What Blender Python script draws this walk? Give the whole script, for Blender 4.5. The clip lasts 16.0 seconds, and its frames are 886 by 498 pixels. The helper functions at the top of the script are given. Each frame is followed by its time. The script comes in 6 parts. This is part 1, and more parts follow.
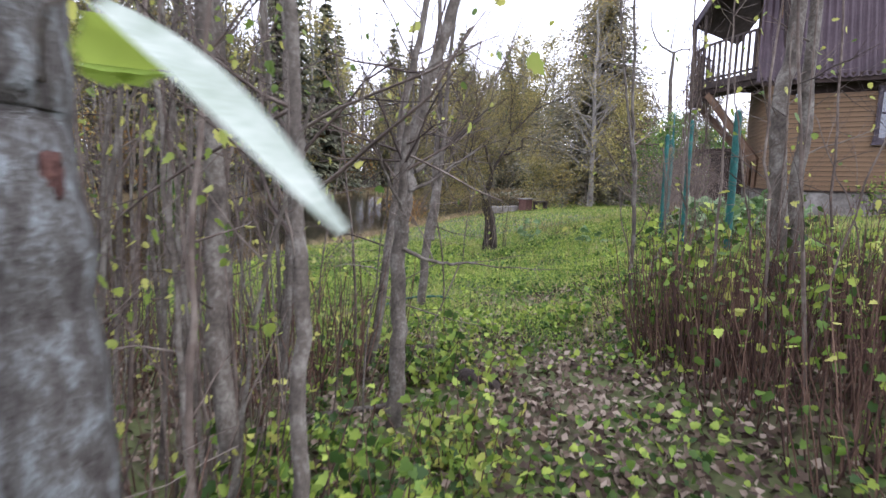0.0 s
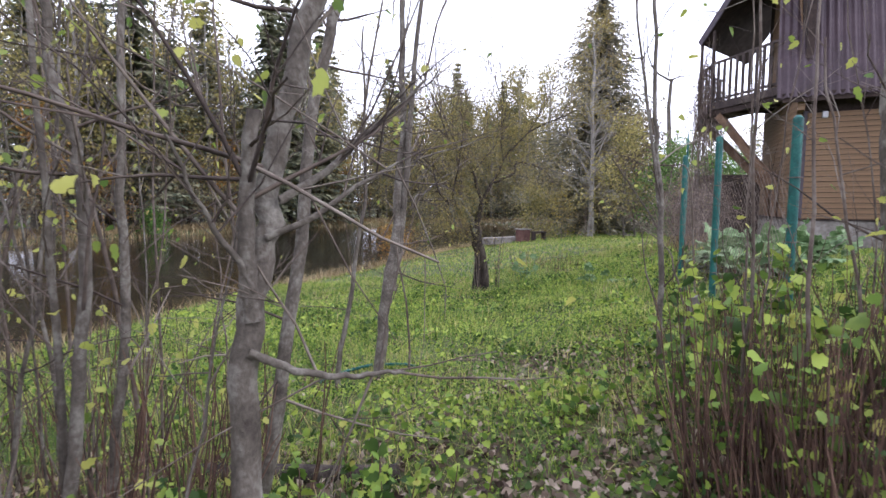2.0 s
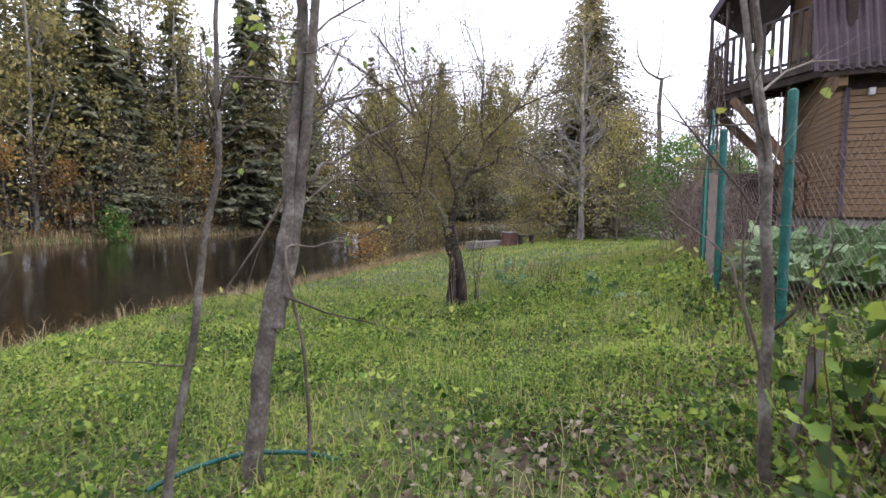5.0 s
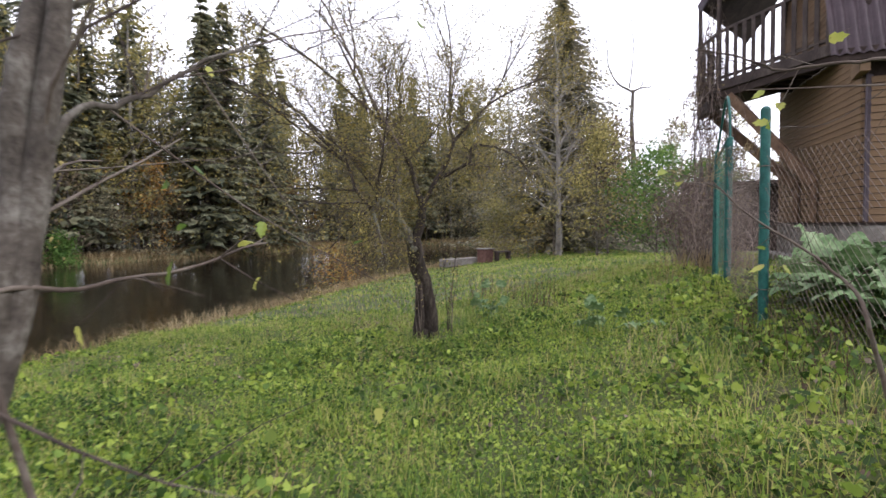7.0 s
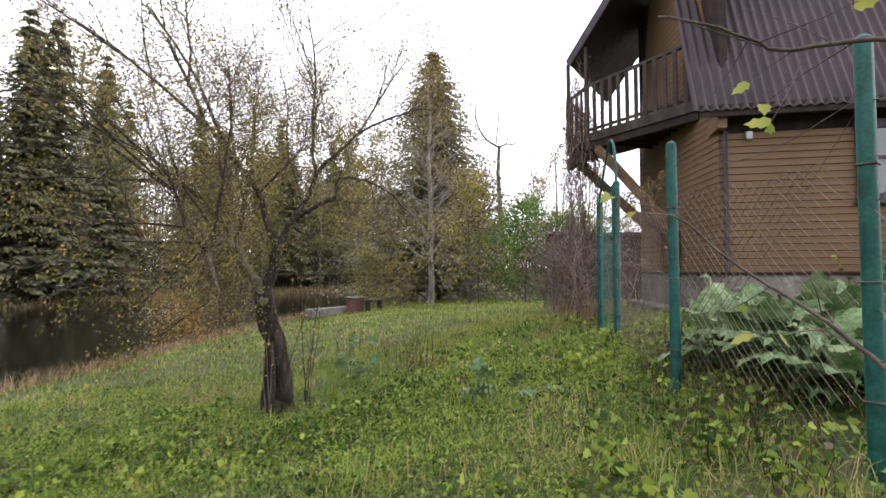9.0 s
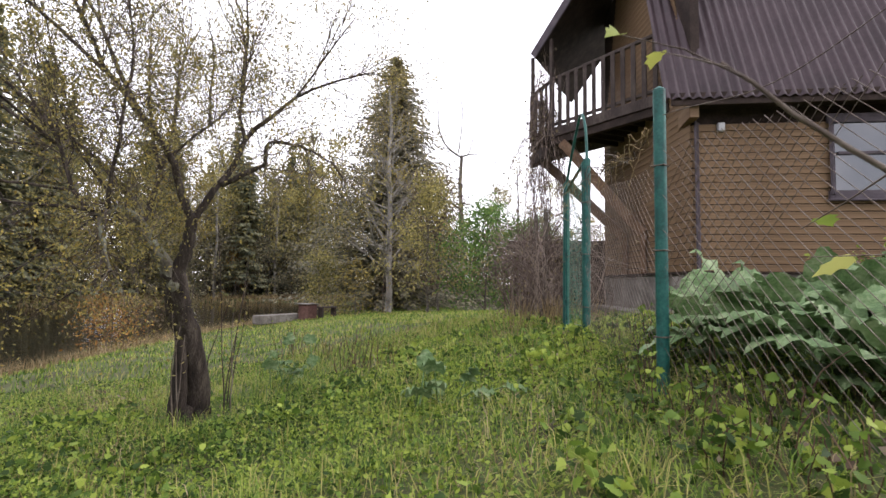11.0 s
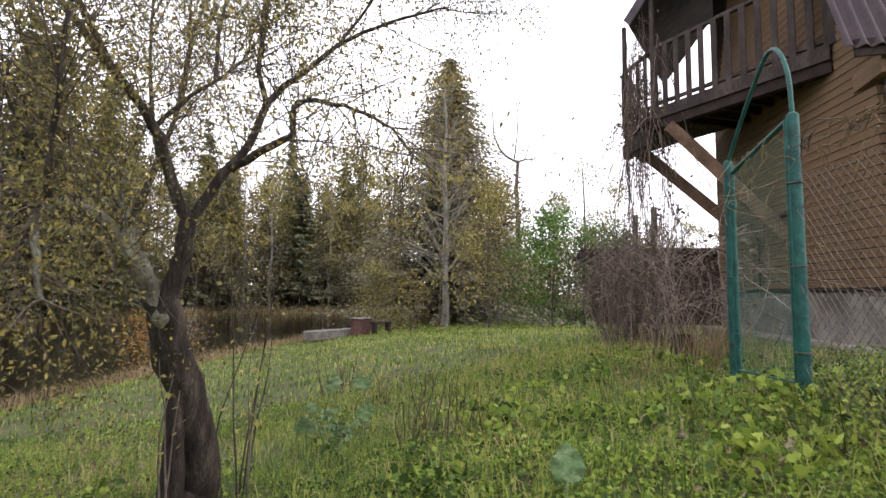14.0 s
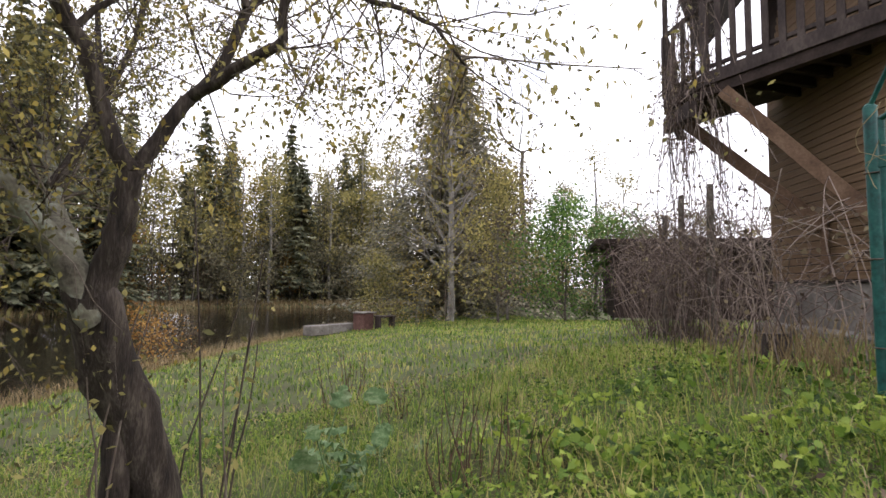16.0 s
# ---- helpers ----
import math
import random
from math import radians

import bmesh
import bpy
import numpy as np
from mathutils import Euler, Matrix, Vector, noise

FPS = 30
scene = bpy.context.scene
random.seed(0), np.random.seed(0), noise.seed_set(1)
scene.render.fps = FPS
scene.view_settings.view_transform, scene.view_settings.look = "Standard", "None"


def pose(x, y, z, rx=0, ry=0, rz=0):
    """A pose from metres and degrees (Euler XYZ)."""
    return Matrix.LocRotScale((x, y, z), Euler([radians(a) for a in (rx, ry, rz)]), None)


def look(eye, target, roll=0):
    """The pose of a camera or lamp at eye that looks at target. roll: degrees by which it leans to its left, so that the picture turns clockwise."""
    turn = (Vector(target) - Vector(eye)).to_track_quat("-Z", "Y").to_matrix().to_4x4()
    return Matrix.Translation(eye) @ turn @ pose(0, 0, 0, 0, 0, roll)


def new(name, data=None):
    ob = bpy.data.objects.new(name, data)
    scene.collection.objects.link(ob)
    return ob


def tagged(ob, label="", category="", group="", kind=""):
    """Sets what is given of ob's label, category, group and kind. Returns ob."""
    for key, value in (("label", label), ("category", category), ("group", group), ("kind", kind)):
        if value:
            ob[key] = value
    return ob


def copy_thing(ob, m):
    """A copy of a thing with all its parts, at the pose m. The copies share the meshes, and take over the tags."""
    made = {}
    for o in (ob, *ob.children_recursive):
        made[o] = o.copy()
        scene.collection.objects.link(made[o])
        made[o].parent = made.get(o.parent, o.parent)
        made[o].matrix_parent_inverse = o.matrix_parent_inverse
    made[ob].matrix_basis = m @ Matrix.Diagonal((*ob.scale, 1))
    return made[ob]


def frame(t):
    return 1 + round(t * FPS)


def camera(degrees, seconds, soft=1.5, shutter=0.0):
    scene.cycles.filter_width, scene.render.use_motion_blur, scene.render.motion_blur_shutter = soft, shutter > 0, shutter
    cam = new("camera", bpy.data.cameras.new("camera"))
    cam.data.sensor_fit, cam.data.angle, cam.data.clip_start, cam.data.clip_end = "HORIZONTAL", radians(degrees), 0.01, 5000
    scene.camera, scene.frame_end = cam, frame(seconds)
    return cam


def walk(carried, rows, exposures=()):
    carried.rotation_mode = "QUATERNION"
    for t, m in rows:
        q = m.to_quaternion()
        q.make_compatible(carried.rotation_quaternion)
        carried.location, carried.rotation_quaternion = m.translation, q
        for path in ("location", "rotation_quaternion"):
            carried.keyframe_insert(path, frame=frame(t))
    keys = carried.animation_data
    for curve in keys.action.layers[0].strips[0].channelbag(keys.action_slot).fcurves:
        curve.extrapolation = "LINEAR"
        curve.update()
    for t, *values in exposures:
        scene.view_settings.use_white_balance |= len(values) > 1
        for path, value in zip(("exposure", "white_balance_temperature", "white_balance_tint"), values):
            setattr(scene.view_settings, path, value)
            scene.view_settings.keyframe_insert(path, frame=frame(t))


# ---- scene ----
cam = camera(79.6, 16.0, soft=1.5, shutter=0.35)
PATH = [
    (0, (0.076, 0.056, 1.579), (0.838, 1.882, 1.292), 0.8),
    (0.5, (0.396, 0.468, 1.592), (1.177, 2.292, 1.341), 0.2),
    (1, (0.63, 0.869, 1.56), (1.411, 2.697, 1.344), 0.4),
    (1.5, (0.854, 1.136, 1.595), (1.625, 2.971, 1.395), 0.0),
    (2, (1.03, 1.439, 1.576), (1.797, 3.277, 1.4), 0.3),
    (2.5, (1.185, 1.713, 1.528), (1.955, 3.551, 1.361), 0.4),
    (3, (1.418, 1.956, 1.529), (2.184, 3.796, 1.363), 0.4),
    (3.5, (1.649, 2.27, 1.492), (2.419, 4.109, 1.337), 0.3),
    (4, (1.816, 2.611, 1.471), (2.619, 4.436, 1.318), 0.5),
    (4.2, (1.877, 2.746, 1.46), (2.693, 4.564, 1.295), 0.8),
    (6.5, (2.893, 4.435, 1.316), (3.697, 6.263, 1.198), -0.8),
    (7, (3.043, 4.768, 1.319), (3.94, 6.553, 1.225), -0.8),
    (7.5, (3.228, 5.065, 1.313), (4.267, 6.772, 1.238), -0.3),
    (8, (3.384, 5.303, 1.33), (4.522, 6.947, 1.301), -0.2),
    (8.5, (3.533, 5.515, 1.315), (4.736, 7.113, 1.306), -0.3),
    (9, (3.684, 5.739, 1.315), (4.981, 7.259, 1.395), -0.3),
    (9.2, (3.793, 5.814, 1.306), (5.105, 7.321, 1.402), -0.3),
    (11.3, (4.398, 6.414, 1.0), (5.812, 7.823, 1.125), 0.4),
    (11.5, (4.433, 6.523, 1.023), (5.846, 7.933, 1.139), 0.0),
    (12, (4.597, 6.936, 1.019), (6.006, 8.351, 1.128), 0.4),
    (12.5, (4.861, 7.377, 0.953), (6.24, 8.821, 1.06), 0.4),
    (13, (5.068, 7.639, 1.046), (6.372, 9.151, 1.154), 0.3),
    (13.5, (5.205, 7.808, 1.15), (6.476, 9.347, 1.266), 0.5),
    (14, (5.377, 7.983, 1.15), (6.634, 9.53, 1.315), 0.5),
    (14.5, (5.565, 8.214, 1.085), (6.814, 9.765, 1.271), 0.6),
    (15, (5.651, 8.574, 1.053), (6.914, 10.115, 1.228), 0.7),
    (15.5, (5.738, 8.893, 1.04), (7.021, 10.42, 1.201), 0.6),
    (16, (5.892, 9.072, 1.112), (7.15, 10.62, 1.253), 0.5),
]
walk(cam, [(t, look(eye, target, roll)) for t, eye, target, roll in PATH], [(0.0, 0.52, 5650, 20), (4.0, 0.36, 5750, 20), (7.0, 0.2, 6050, 18), (9.0, 0.17, 6300, 17), (11.5, 0.2, 6300, 17), (16.0, 0.12, 6300, 17)])

# ---- world and light ----
world = bpy.data.worlds.new("sky")
scene.world = world
world.use_nodes = True
wn, wl = world.node_tree.nodes, world.node_tree.links
wn.clear()
SUN_EL, SUN_AZ = radians(30), radians(132)
sky = wn.new("ShaderNodeTexSky")
sky.sky_type = "NISHITA"
sky.sun_disc = False
sky.sun_elevation, sky.sun_rotation = SUN_EL, SUN_AZ
sky_bg = wn.new("ShaderNodeBackground")
sky_bg.inputs["Strength"].default_value = 0.12
cloud_bg = wn.new("ShaderNodeBackground")
cloud_bg.inputs["Color"].default_value = (0.97, 0.97, 1.0, 1)
cloud_bg.inputs["Strength"].default_value = 1.9
coords = wn.new("ShaderNodeTexCoord")
cloud = wn.new("ShaderNodeTexNoise")
cloud.inputs["Scale"].default_value, cloud.inputs["Detail"].default_value = 2.2, 5
cover = wn.new("ShaderNodeValToRGB")
cover.color_ramp.elements[0].position, cover.color_ramp.elements[1].position = 0.24, 0.38
mix_sky, out = wn.new("ShaderNodeMixShader"), wn.new("ShaderNodeOutputWorld")
wl.new(coords.outputs["Generated"], cloud.inputs["Vector"])
wl.new(cloud.outputs["Fac"], cover.inputs["Fac"])
wl.new(cover.outputs["Color"], mix_sky.inputs["Fac"])
wl.new(sky.outputs["Color"], sky_bg.inputs["Color"])
wl.new(sky_bg.outputs[0], mix_sky.inputs[1])
wl.new(cloud_bg.outputs[0], mix_sky.inputs[2])
wl.new(mix_sky.outputs[0], out.inputs["Surface"])
sun = new("sun", bpy.data.lights.new("sun", "SUN"))
sun.data.energy, sun.data.angle, sun.data.color = 1.4, radians(16), (1.0, 0.95, 0.87)
sun_dir = Vector((math.sin(SUN_AZ) * math.cos(SUN_EL), math.cos(SUN_AZ) * math.cos(SUN_EL), math.sin(SUN_EL)))
sun.matrix_world = look(sun_dir * 50, (0, 0, 0))


# ---- materials ----
def material(name, colours, scale=8.0, rough=0.8, bump=0.0, stretch=(1, 1, 1), metal=0.0, island=0.0, translucent=0.0, fine=6.0, coords_kind="Object"):
    """colours: three stops that noise at two scales moves between."""
    m = bpy.data.materials.new(name)
    m.use_nodes = True
    n, l = m.node_tree.nodes, m.node_tree.links
    bsdf = n["Principled BSDF"]
    tc, mp = n.new("ShaderNodeTexCoord"), n.new("ShaderNodeMapping")
    mp.inputs["Scale"].default_value = stretch
    l.new(tc.outputs[coords_kind], mp.inputs["Vector"])
    big, small = n.new("ShaderNodeTexNoise"), n.new("ShaderNodeTexNoise")
    big.inputs["Scale"].default_value, small.inputs["Scale"].default_value = scale, scale * fine
    big.inputs["Detail"].default_value, small.inputs["Detail"].default_value = 4, 5
    l.new(mp.outputs[0], big.inputs["Vector"])
    l.new(mp.outputs[0], small.inputs["Vector"])
    both = n.new("ShaderNodeMath")
    both.operation = "MULTIPLY_ADD"
    both.inputs[1].default_value = 0.45
    half = n.new("ShaderNodeMath")
    half.operation = "MULTIPLY_ADD"
    half.inputs[1].default_value, half.inputs[2].default_value = 0.75, -0.1
    l.new(big.outputs["Fac"], half.inputs[0])
    l.new(small.outputs["Fac"], both.inputs[0])
    l.new(half.outputs[0], both.inputs[2])
    last = both
    if island:
        geo = n.new("ShaderNodeNewGeometry")
        add = n.new("ShaderNodeMath")
        add.operation = "MULTIPLY_ADD"
        add.inputs[1].default_value = island
        sub = n.new("ShaderNodeMath")
        sub.operation = "SUBTRACT"
        sub.inputs[1].default_value = 0.5
        l.new(geo.outputs["Random Per Island"], sub.inputs[0])
        l.new(sub.outputs[0], add.inputs[0])
        l.new(both.outputs[0], add.inputs[2])
        last = add
    ramp = n.new("ShaderNodeValToRGB")
    e = ramp.color_ramp.elements
    e[0].position, e[1].position = 0.3, 0.72
    e[0].color, e[1].color = (*colours[0], 1), (*colours[-1], 1)
    for i, c in enumerate(colours[1:-1]):
        k = e.new(0.3 + 0.42 * (i + 1) / (len(colours) - 1))
        k.color = (*c, 1)
    l.new(last.outputs[0], ramp.inputs["Fac"])
    l.new(ramp.outputs["Color"], bsdf.inputs["Base Color"])
    bsdf.inputs["Roughness"].default_value, bsdf.inputs["Metallic"].default_value = rough, metal
    bsdf.inputs["Specular IOR Level"].default_value = 0.3
    if bump:
        b = n.new("ShaderNodeBump")
        b.inputs["Strength"].default_value, b.inputs["Distance"].default_value = bump, 0.02
        l.new(both.outputs[0], b.inputs["Height"])
        l.new(b.outputs[0], bsdf.inputs["Normal"])
    if translucent:
        tr, ms = n.new("ShaderNodeBsdfTranslucent"), n.new("ShaderNodeMixShader")
        ms.inputs["Fac"].default_value = translucent
        l.new(ramp.outputs["Color"], tr.inputs["Color"])
        l.new(bsdf.outputs[0], ms.inputs[1])
        l.new(tr.outputs[0], ms.inputs[2])
        l.new(ms.outputs[0], n["Material Output"].inputs["Surface"])
    return m


SOIL = material("soil", [(0.05, 0.04, 0.022), (0.075, 0.085, 0.03), (0.1, 0.125, 0.04)], 1.3, 0.95, 0.8, fine=14)
GRASS = material("grass_blades", [(0.06, 0.115, 0.02), (0.15, 0.245, 0.036), (0.27, 0.345, 0.055), (0.42, 0.37, 0.13)], 0.9, 0.75, island=0.5, translucent=0.35)
DRY_GRASS = material("dry_grass", [(0.16, 0.11, 0.055), (0.3, 0.22, 0.11), (0.42, 0.34, 0.2)], 0.8, 0.85, island=0.4, translucent=0.25)
WEED = material("weed_leaves", [(0.032, 0.066, 0.012), (0.14, 0.23, 0.032), (0.34, 0.42, 0.07)], 0.6, 0.6, island=0.6, translucent=0.35)
LIME = material("lime_leaves", [(0.09, 0.15, 0.03), (0.22, 0.29, 0.05), (0.42, 0.42, 0.1)], 1.5, 0.5, island=0.6, translucent=0.45)
LITTER = material("leaf_litter", [(0.055, 0.036, 0.025), (0.14, 0.1, 0.068), (0.3, 0.24, 0.18)], 1.5, 0.85, island=0.6)
BARK_GREY = material("grey_bark", [(0.035, 0.028, 0.022), (0.09, 0.076, 0.06), (0.2, 0.185, 0.155)], 9, 0.85, 0.9, (1, 1, 0.8), island=0.25)
BARK_DARK = material("dark_bark", [(0.012, 0.009, 0.008), (0.04, 0.03, 0.024), (0.11, 0.09, 0.072)], 16, 0.9, 1.0, (1, 1, 0.22), island=0.15)
BARK_MOSS = material("lichen_bark", [(0.06, 0.05, 0.04), (0.16, 0.15, 0.11), (0.3, 0.33, 0.26)], 7, 0.9, 1.0)
BARK_LICHEN = material("aspen_bark", [(0.018, 0.012, 0.01), (0.07, 0.066, 0.057), (0.19, 0.21, 0.21)], 26, 0.85, 1.0, (1, 1, 0.5))
BARK_PALE = material("pale_grey_bark", [(0.09, 0.08, 0.068), (0.2, 0.185, 0.16), (0.33, 0.31, 0.275)], 3, 0.85, 0.4, (1, 1, 0.6))
NEEDLE_PALE = material("grey_spruce_needles", [(0.12, 0.12, 0.088), (0.24, 0.225, 0.16), (0.37, 0.34, 0.24)], 0.6, 0.7, island=0.5, translucent=0.5)
WOUND = material("rotten_wood", [(0.012, 0.006, 0.005), (0.05, 0.022, 0.017), (0.12, 0.06, 0.045)], 30, 0.9, 1.0, (1, 1, 0.4))
TWIG = material("twigs", [(0.042, 0.031, 0.025), (0.095, 0.072, 0.056), (0.185, 0.155, 0.125)], 4, 0.85, island=0.4)
VINE = material("dry_vines", [(0.075, 0.052, 0.042), (0.15, 0.11, 0.09), (0.26, 0.205, 0.17)], 4, 0.85, island=0.5)
STALK = material("brown_stalks", [(0.04, 0.022, 0.016), (0.09, 0.05, 0.034), (0.17, 0.105, 0.07)], 4, 0.85, island=0.4)
NEEDLE = material("spruce_needles", [(0.09, 0.105, 0.07), (0.19, 0.2, 0.125), (0.32, 0.315, 0.19)], 0.6, 0.65, island=0.5, translucent=0.5)
LEAF_OLIVE = material("olive_leaves", [(0.13, 0.125, 0.045), (0.28, 0.25, 0.085), (0.45, 0.38, 0.14)], 0.5, 0.65, island=0.5, translucent=0.5)
LEAF_APPLE = material("apple_leaves", [(0.085, 0.078, 0.03), (0.21, 0.185, 0.062), (0.37, 0.32, 0.115)], 0.8, 0.6, island=0.5, translucent=0.5)
LEAF_GREY = material("grey_green_leaves", [(0.11, 0.1, 0.068), (0.22, 0.205, 0.125), (0.35, 0.32, 0.2)], 0.5, 0.65, island=0.5, translucent=0.45)
LEAF_YELLOW = material("yellow_leaves", [(0.18, 0.13, 0.03), (0.34, 0.26, 0.06), (0.52, 0.42, 0.12)], 0.5, 0.65, island=0.5, translucent=0.4)
LEAF_RUST = material("rust_leaves", [(0.16, 0.08, 0.025), (0.32, 0.17, 0.04), (0.45, 0.28, 0.08)], 0.5, 0.65, island=0.5, translucent=0.4)
LEAF_GREEN = material("green_leaves", [(0.05, 0.11, 0.02), (0.1, 0.2, 0.04), (0.2, 0.31, 0.07)], 0.5, 0.6, island=0.5, translucent=0.4)
LEAF_DARK = material("maroon_leaves", [(0.06, 0.042, 0.03), (0.135, 0.1, 0.064), (0.23, 0.185, 0.1)], 0.5, 0.65, island=0.5, translucent=0.35)
LEAF_BIG = material("big_leaves", [(0.045, 0.095, 0.032), (0.12, 0.2, 0.075), (0.28, 0.35, 0.19)], 7, 0.6, 0.7, island=0.4, translucent=0.2)
SIDING = material("ochre_siding", [(0.125, 0.078, 0.042), (0.18, 0.114, 0.063), (0.235, 0.155, 0.088)], 2.0, 0.7, 0.25, (1, 1, 6))
TRIM = material("maroon_trim", [(0.045, 0.035, 0.042), (0.07, 0.056, 0.066), (0.105, 0.085, 0.095)], 5, 0.65, 0.3)
RAILWOOD = material("weathered_wood", [(0.024, 0.017, 0.015), (0.05, 0.036, 0.031), (0.092, 0.072, 0.061)], 5, 0.8, 0.4, (1, 1, 0.5))
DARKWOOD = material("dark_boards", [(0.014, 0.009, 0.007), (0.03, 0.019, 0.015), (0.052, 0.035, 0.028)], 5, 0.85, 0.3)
BRACEWOOD = material("brown_timber", [(0.07, 0.04, 0.024), (0.13, 0.078, 0.046), (0.19, 0.125, 0.08)], 5, 0.8, 0.4)
ROOFING = material("brown_roofing", [(0.027, 0.017, 0.02), (0.043, 0.027, 0.032), (0.062, 0.041, 0.047)], 1.2, 0.6, 0.15, fine=12)
CONCRETE = material("concrete", [(0.1, 0.088, 0.076), (0.18, 0.163, 0.143), (0.3, 0.28, 0.25)], 2.5, 0.9, 0.7)
GREENPAINT = material("green_paint", [(0.008, 0.035, 0.032), (0.012, 0.085, 0.072), (0.03, 0.13, 0.105)], 9, 0.45, 0.2)
WIRE = material("rusty_wire", [(0.07, 0.05, 0.04), (0.13, 0.1, 0.08), (0.2, 0.17, 0.15)], 12, 0.6, metal=0.5)
WIREGREEN = material("green_wire", [(0.03, 0.13, 0.09), (0.05, 0.18, 0.13), (0.08, 0.22, 0.17)], 12, 0.5)
BRICKRED = material("maroon_brick", [(0.06, 0.03, 0.025), (0.11, 0.055, 0.045), (0.17, 0.1, 0.08)], 6, 0.85, 0.4)
GREYMETAL = material("grey_metal", [(0.3, 0.3, 0.3), (0.42, 0.42, 0.42), (0.5, 0.5, 0.5)], 8, 0.4, metal=0.3)


def glass_material():
    m = bpy.data.materials.new("window_glass")
    m.use_nodes = True
    b = m.node_tree.nodes["Principled BSDF"]
    b.inputs["Base Color"].default_value = (0.03, 0.035, 0.045, 1)
    b.inputs["Roughness"].default_value = 0.04
    b.inputs["Specular IOR Level"].default_value = 1.0
    b.inputs["Coat Weight"].default_value = 1.0
    return m


def water_material():
    m = bpy.data.materials.new("pond_water")
    m.use_nodes = True
    n, l = m.node_tree.nodes, m.node_tree.links
    b = n["Principled BSDF"]
    b.inputs["Base Color"].default_value = (0.012, 0.009, 0.006, 1)
    b.inputs["Roughness"].default_value = 0.05
    b.inputs["IOR"].default_value = 1.33
    tc, mp, w = n.new("ShaderNodeTexCoord"), n.new("ShaderNodeMapping"), n.new("ShaderNodeTexNoise")
    mp.inputs["Scale"].default_value = (1, 1, 1)
    w.inputs["Scale"].default_value, w.inputs["Detail"].default_value = 2.6, 4
    bp = n.new("ShaderNodeBump")
    bp.inputs["Strength"].default_value, bp.inputs["Distance"].default_value = 0.22, 0.06
    l.new(tc.outputs["Object"], mp.inputs[0])
    l.new(mp.outputs[0], w.inputs["Vector"])
    l.new(w.outputs["Fac"], bp.inputs["Height"])
    l.new(bp.outputs[0], b.inputs["Normal"])
    return m


GLASS, WATER = glass_material(), water_material()

# ---- mesh helpers ----
rng = np.random.default_rng(7)
B = radians(23)
SB, CB = math.sin(B), math.cos(B)


def xy(u, v):
    """World x, y from metres ahead (u) and to the side (v) of the walk's first line."""
    return u * SB + v * CB, u * CB - v * SB


def uv(x, y):
    return x * SB + y * CB, x * CB - y * SB


def bear(b):
    return Vector((math.sin(radians(b)), math.cos(radians(b)), 0))


def np_mesh(name, V, F, mat, smooth=False):
    """A mesh from arrays: V (n, 3), F (m, k)."""
    V, F = np.asarray(V, np.float32), np.asarray(F, np.int32)
    me = bpy.data.meshes.new(name)
    k = F.shape[1]
    me.vertices.add(len(V))
    me.vertices.foreach_set("co", V.ravel())
    me.loops.add(F.size)
    me.loops.foreach_set("vertex_index", F.ravel())
    me.polygons.add(len(F))
    me.polygons.foreach_set("loop_start", np.arange(0, F.size, k, dtype=np.int32))
    me.polygons.foreach_set("loop_total", np.full(len(F), k, np.int32))
    if smooth:
        me.polygons.foreach_set("use_smooth", np.ones(len(F), bool))
    me.update(calc_edges=True)
    me.materials.append(mat)
    return me


def rhombs(centres, length, width, lean=0.7, seed=0, droop=0.0, six=False):
    """Arrays of small folded leaves at the centres, turned at random."""
    g = np.random.default_rng(seed)
    n = len(centres)
    a = g.uniform(0, 2 * np.pi, n)
    e = g.normal(-droop, lean, n)
    d = np.stack([np.cos(a) * np.cos(e), np.sin(a) * np.cos(e), np.sin(e)], 1)
    r = g.normal(size=(n, 3))
    s = np.cross(d, r)
    s /= np.linalg.norm(s, axis=1, keepdims=True) + 1e-9
    nn = np.cross(d, s)
    L = (length * g.uniform(0.6, 1.25, n))[:, None]
    W = (width * g.uniform(0.7, 1.2, n))[:, None]
    c = np.asarray(centres)
    if six:
        rim = [(0.02, 0.3), (0.3, 0.54), (0.42, 0.36), (0.66, 0.44), (0.74, 0.22)]
        curl = g.uniform(-0.25, 0.6, n)[:, None]
        nod = g.uniform(-0.1, 0.45, n)[:, None]
        side = [c + d * L * a + s * W * b + nn * W * (b * curl - a * a * nod) for a, b in rim]
        other = [c + d * L * a - s * W * b + nn * W * (b * curl - a * a * nod) for a, b in reversed(rim)]
        V = np.stack([c, *side, c + d * L - nn * W * nod, *other], 1).reshape(-1, 3)
        k = np.arange(n)[:, None] * 12
        return V, np.concatenate([k + [0, 1, 2, 3], k + [0, 3, 4, 5], k + [0, 5, 6, 7], k + [0, 7, 8, 9], k + [0, 9, 10, 11]], 0)
    V = np.stack([c, c + d * L * 0.45 + s * W * 0.5 + nn * W * 0.15, c + d * L, c + d * L * 0.45 - s * W * 0.5 + nn * W * 0.15], 1).reshape(-1, 3)
    F = np.arange(4 * n).reshape(n, 4)
    return V, F


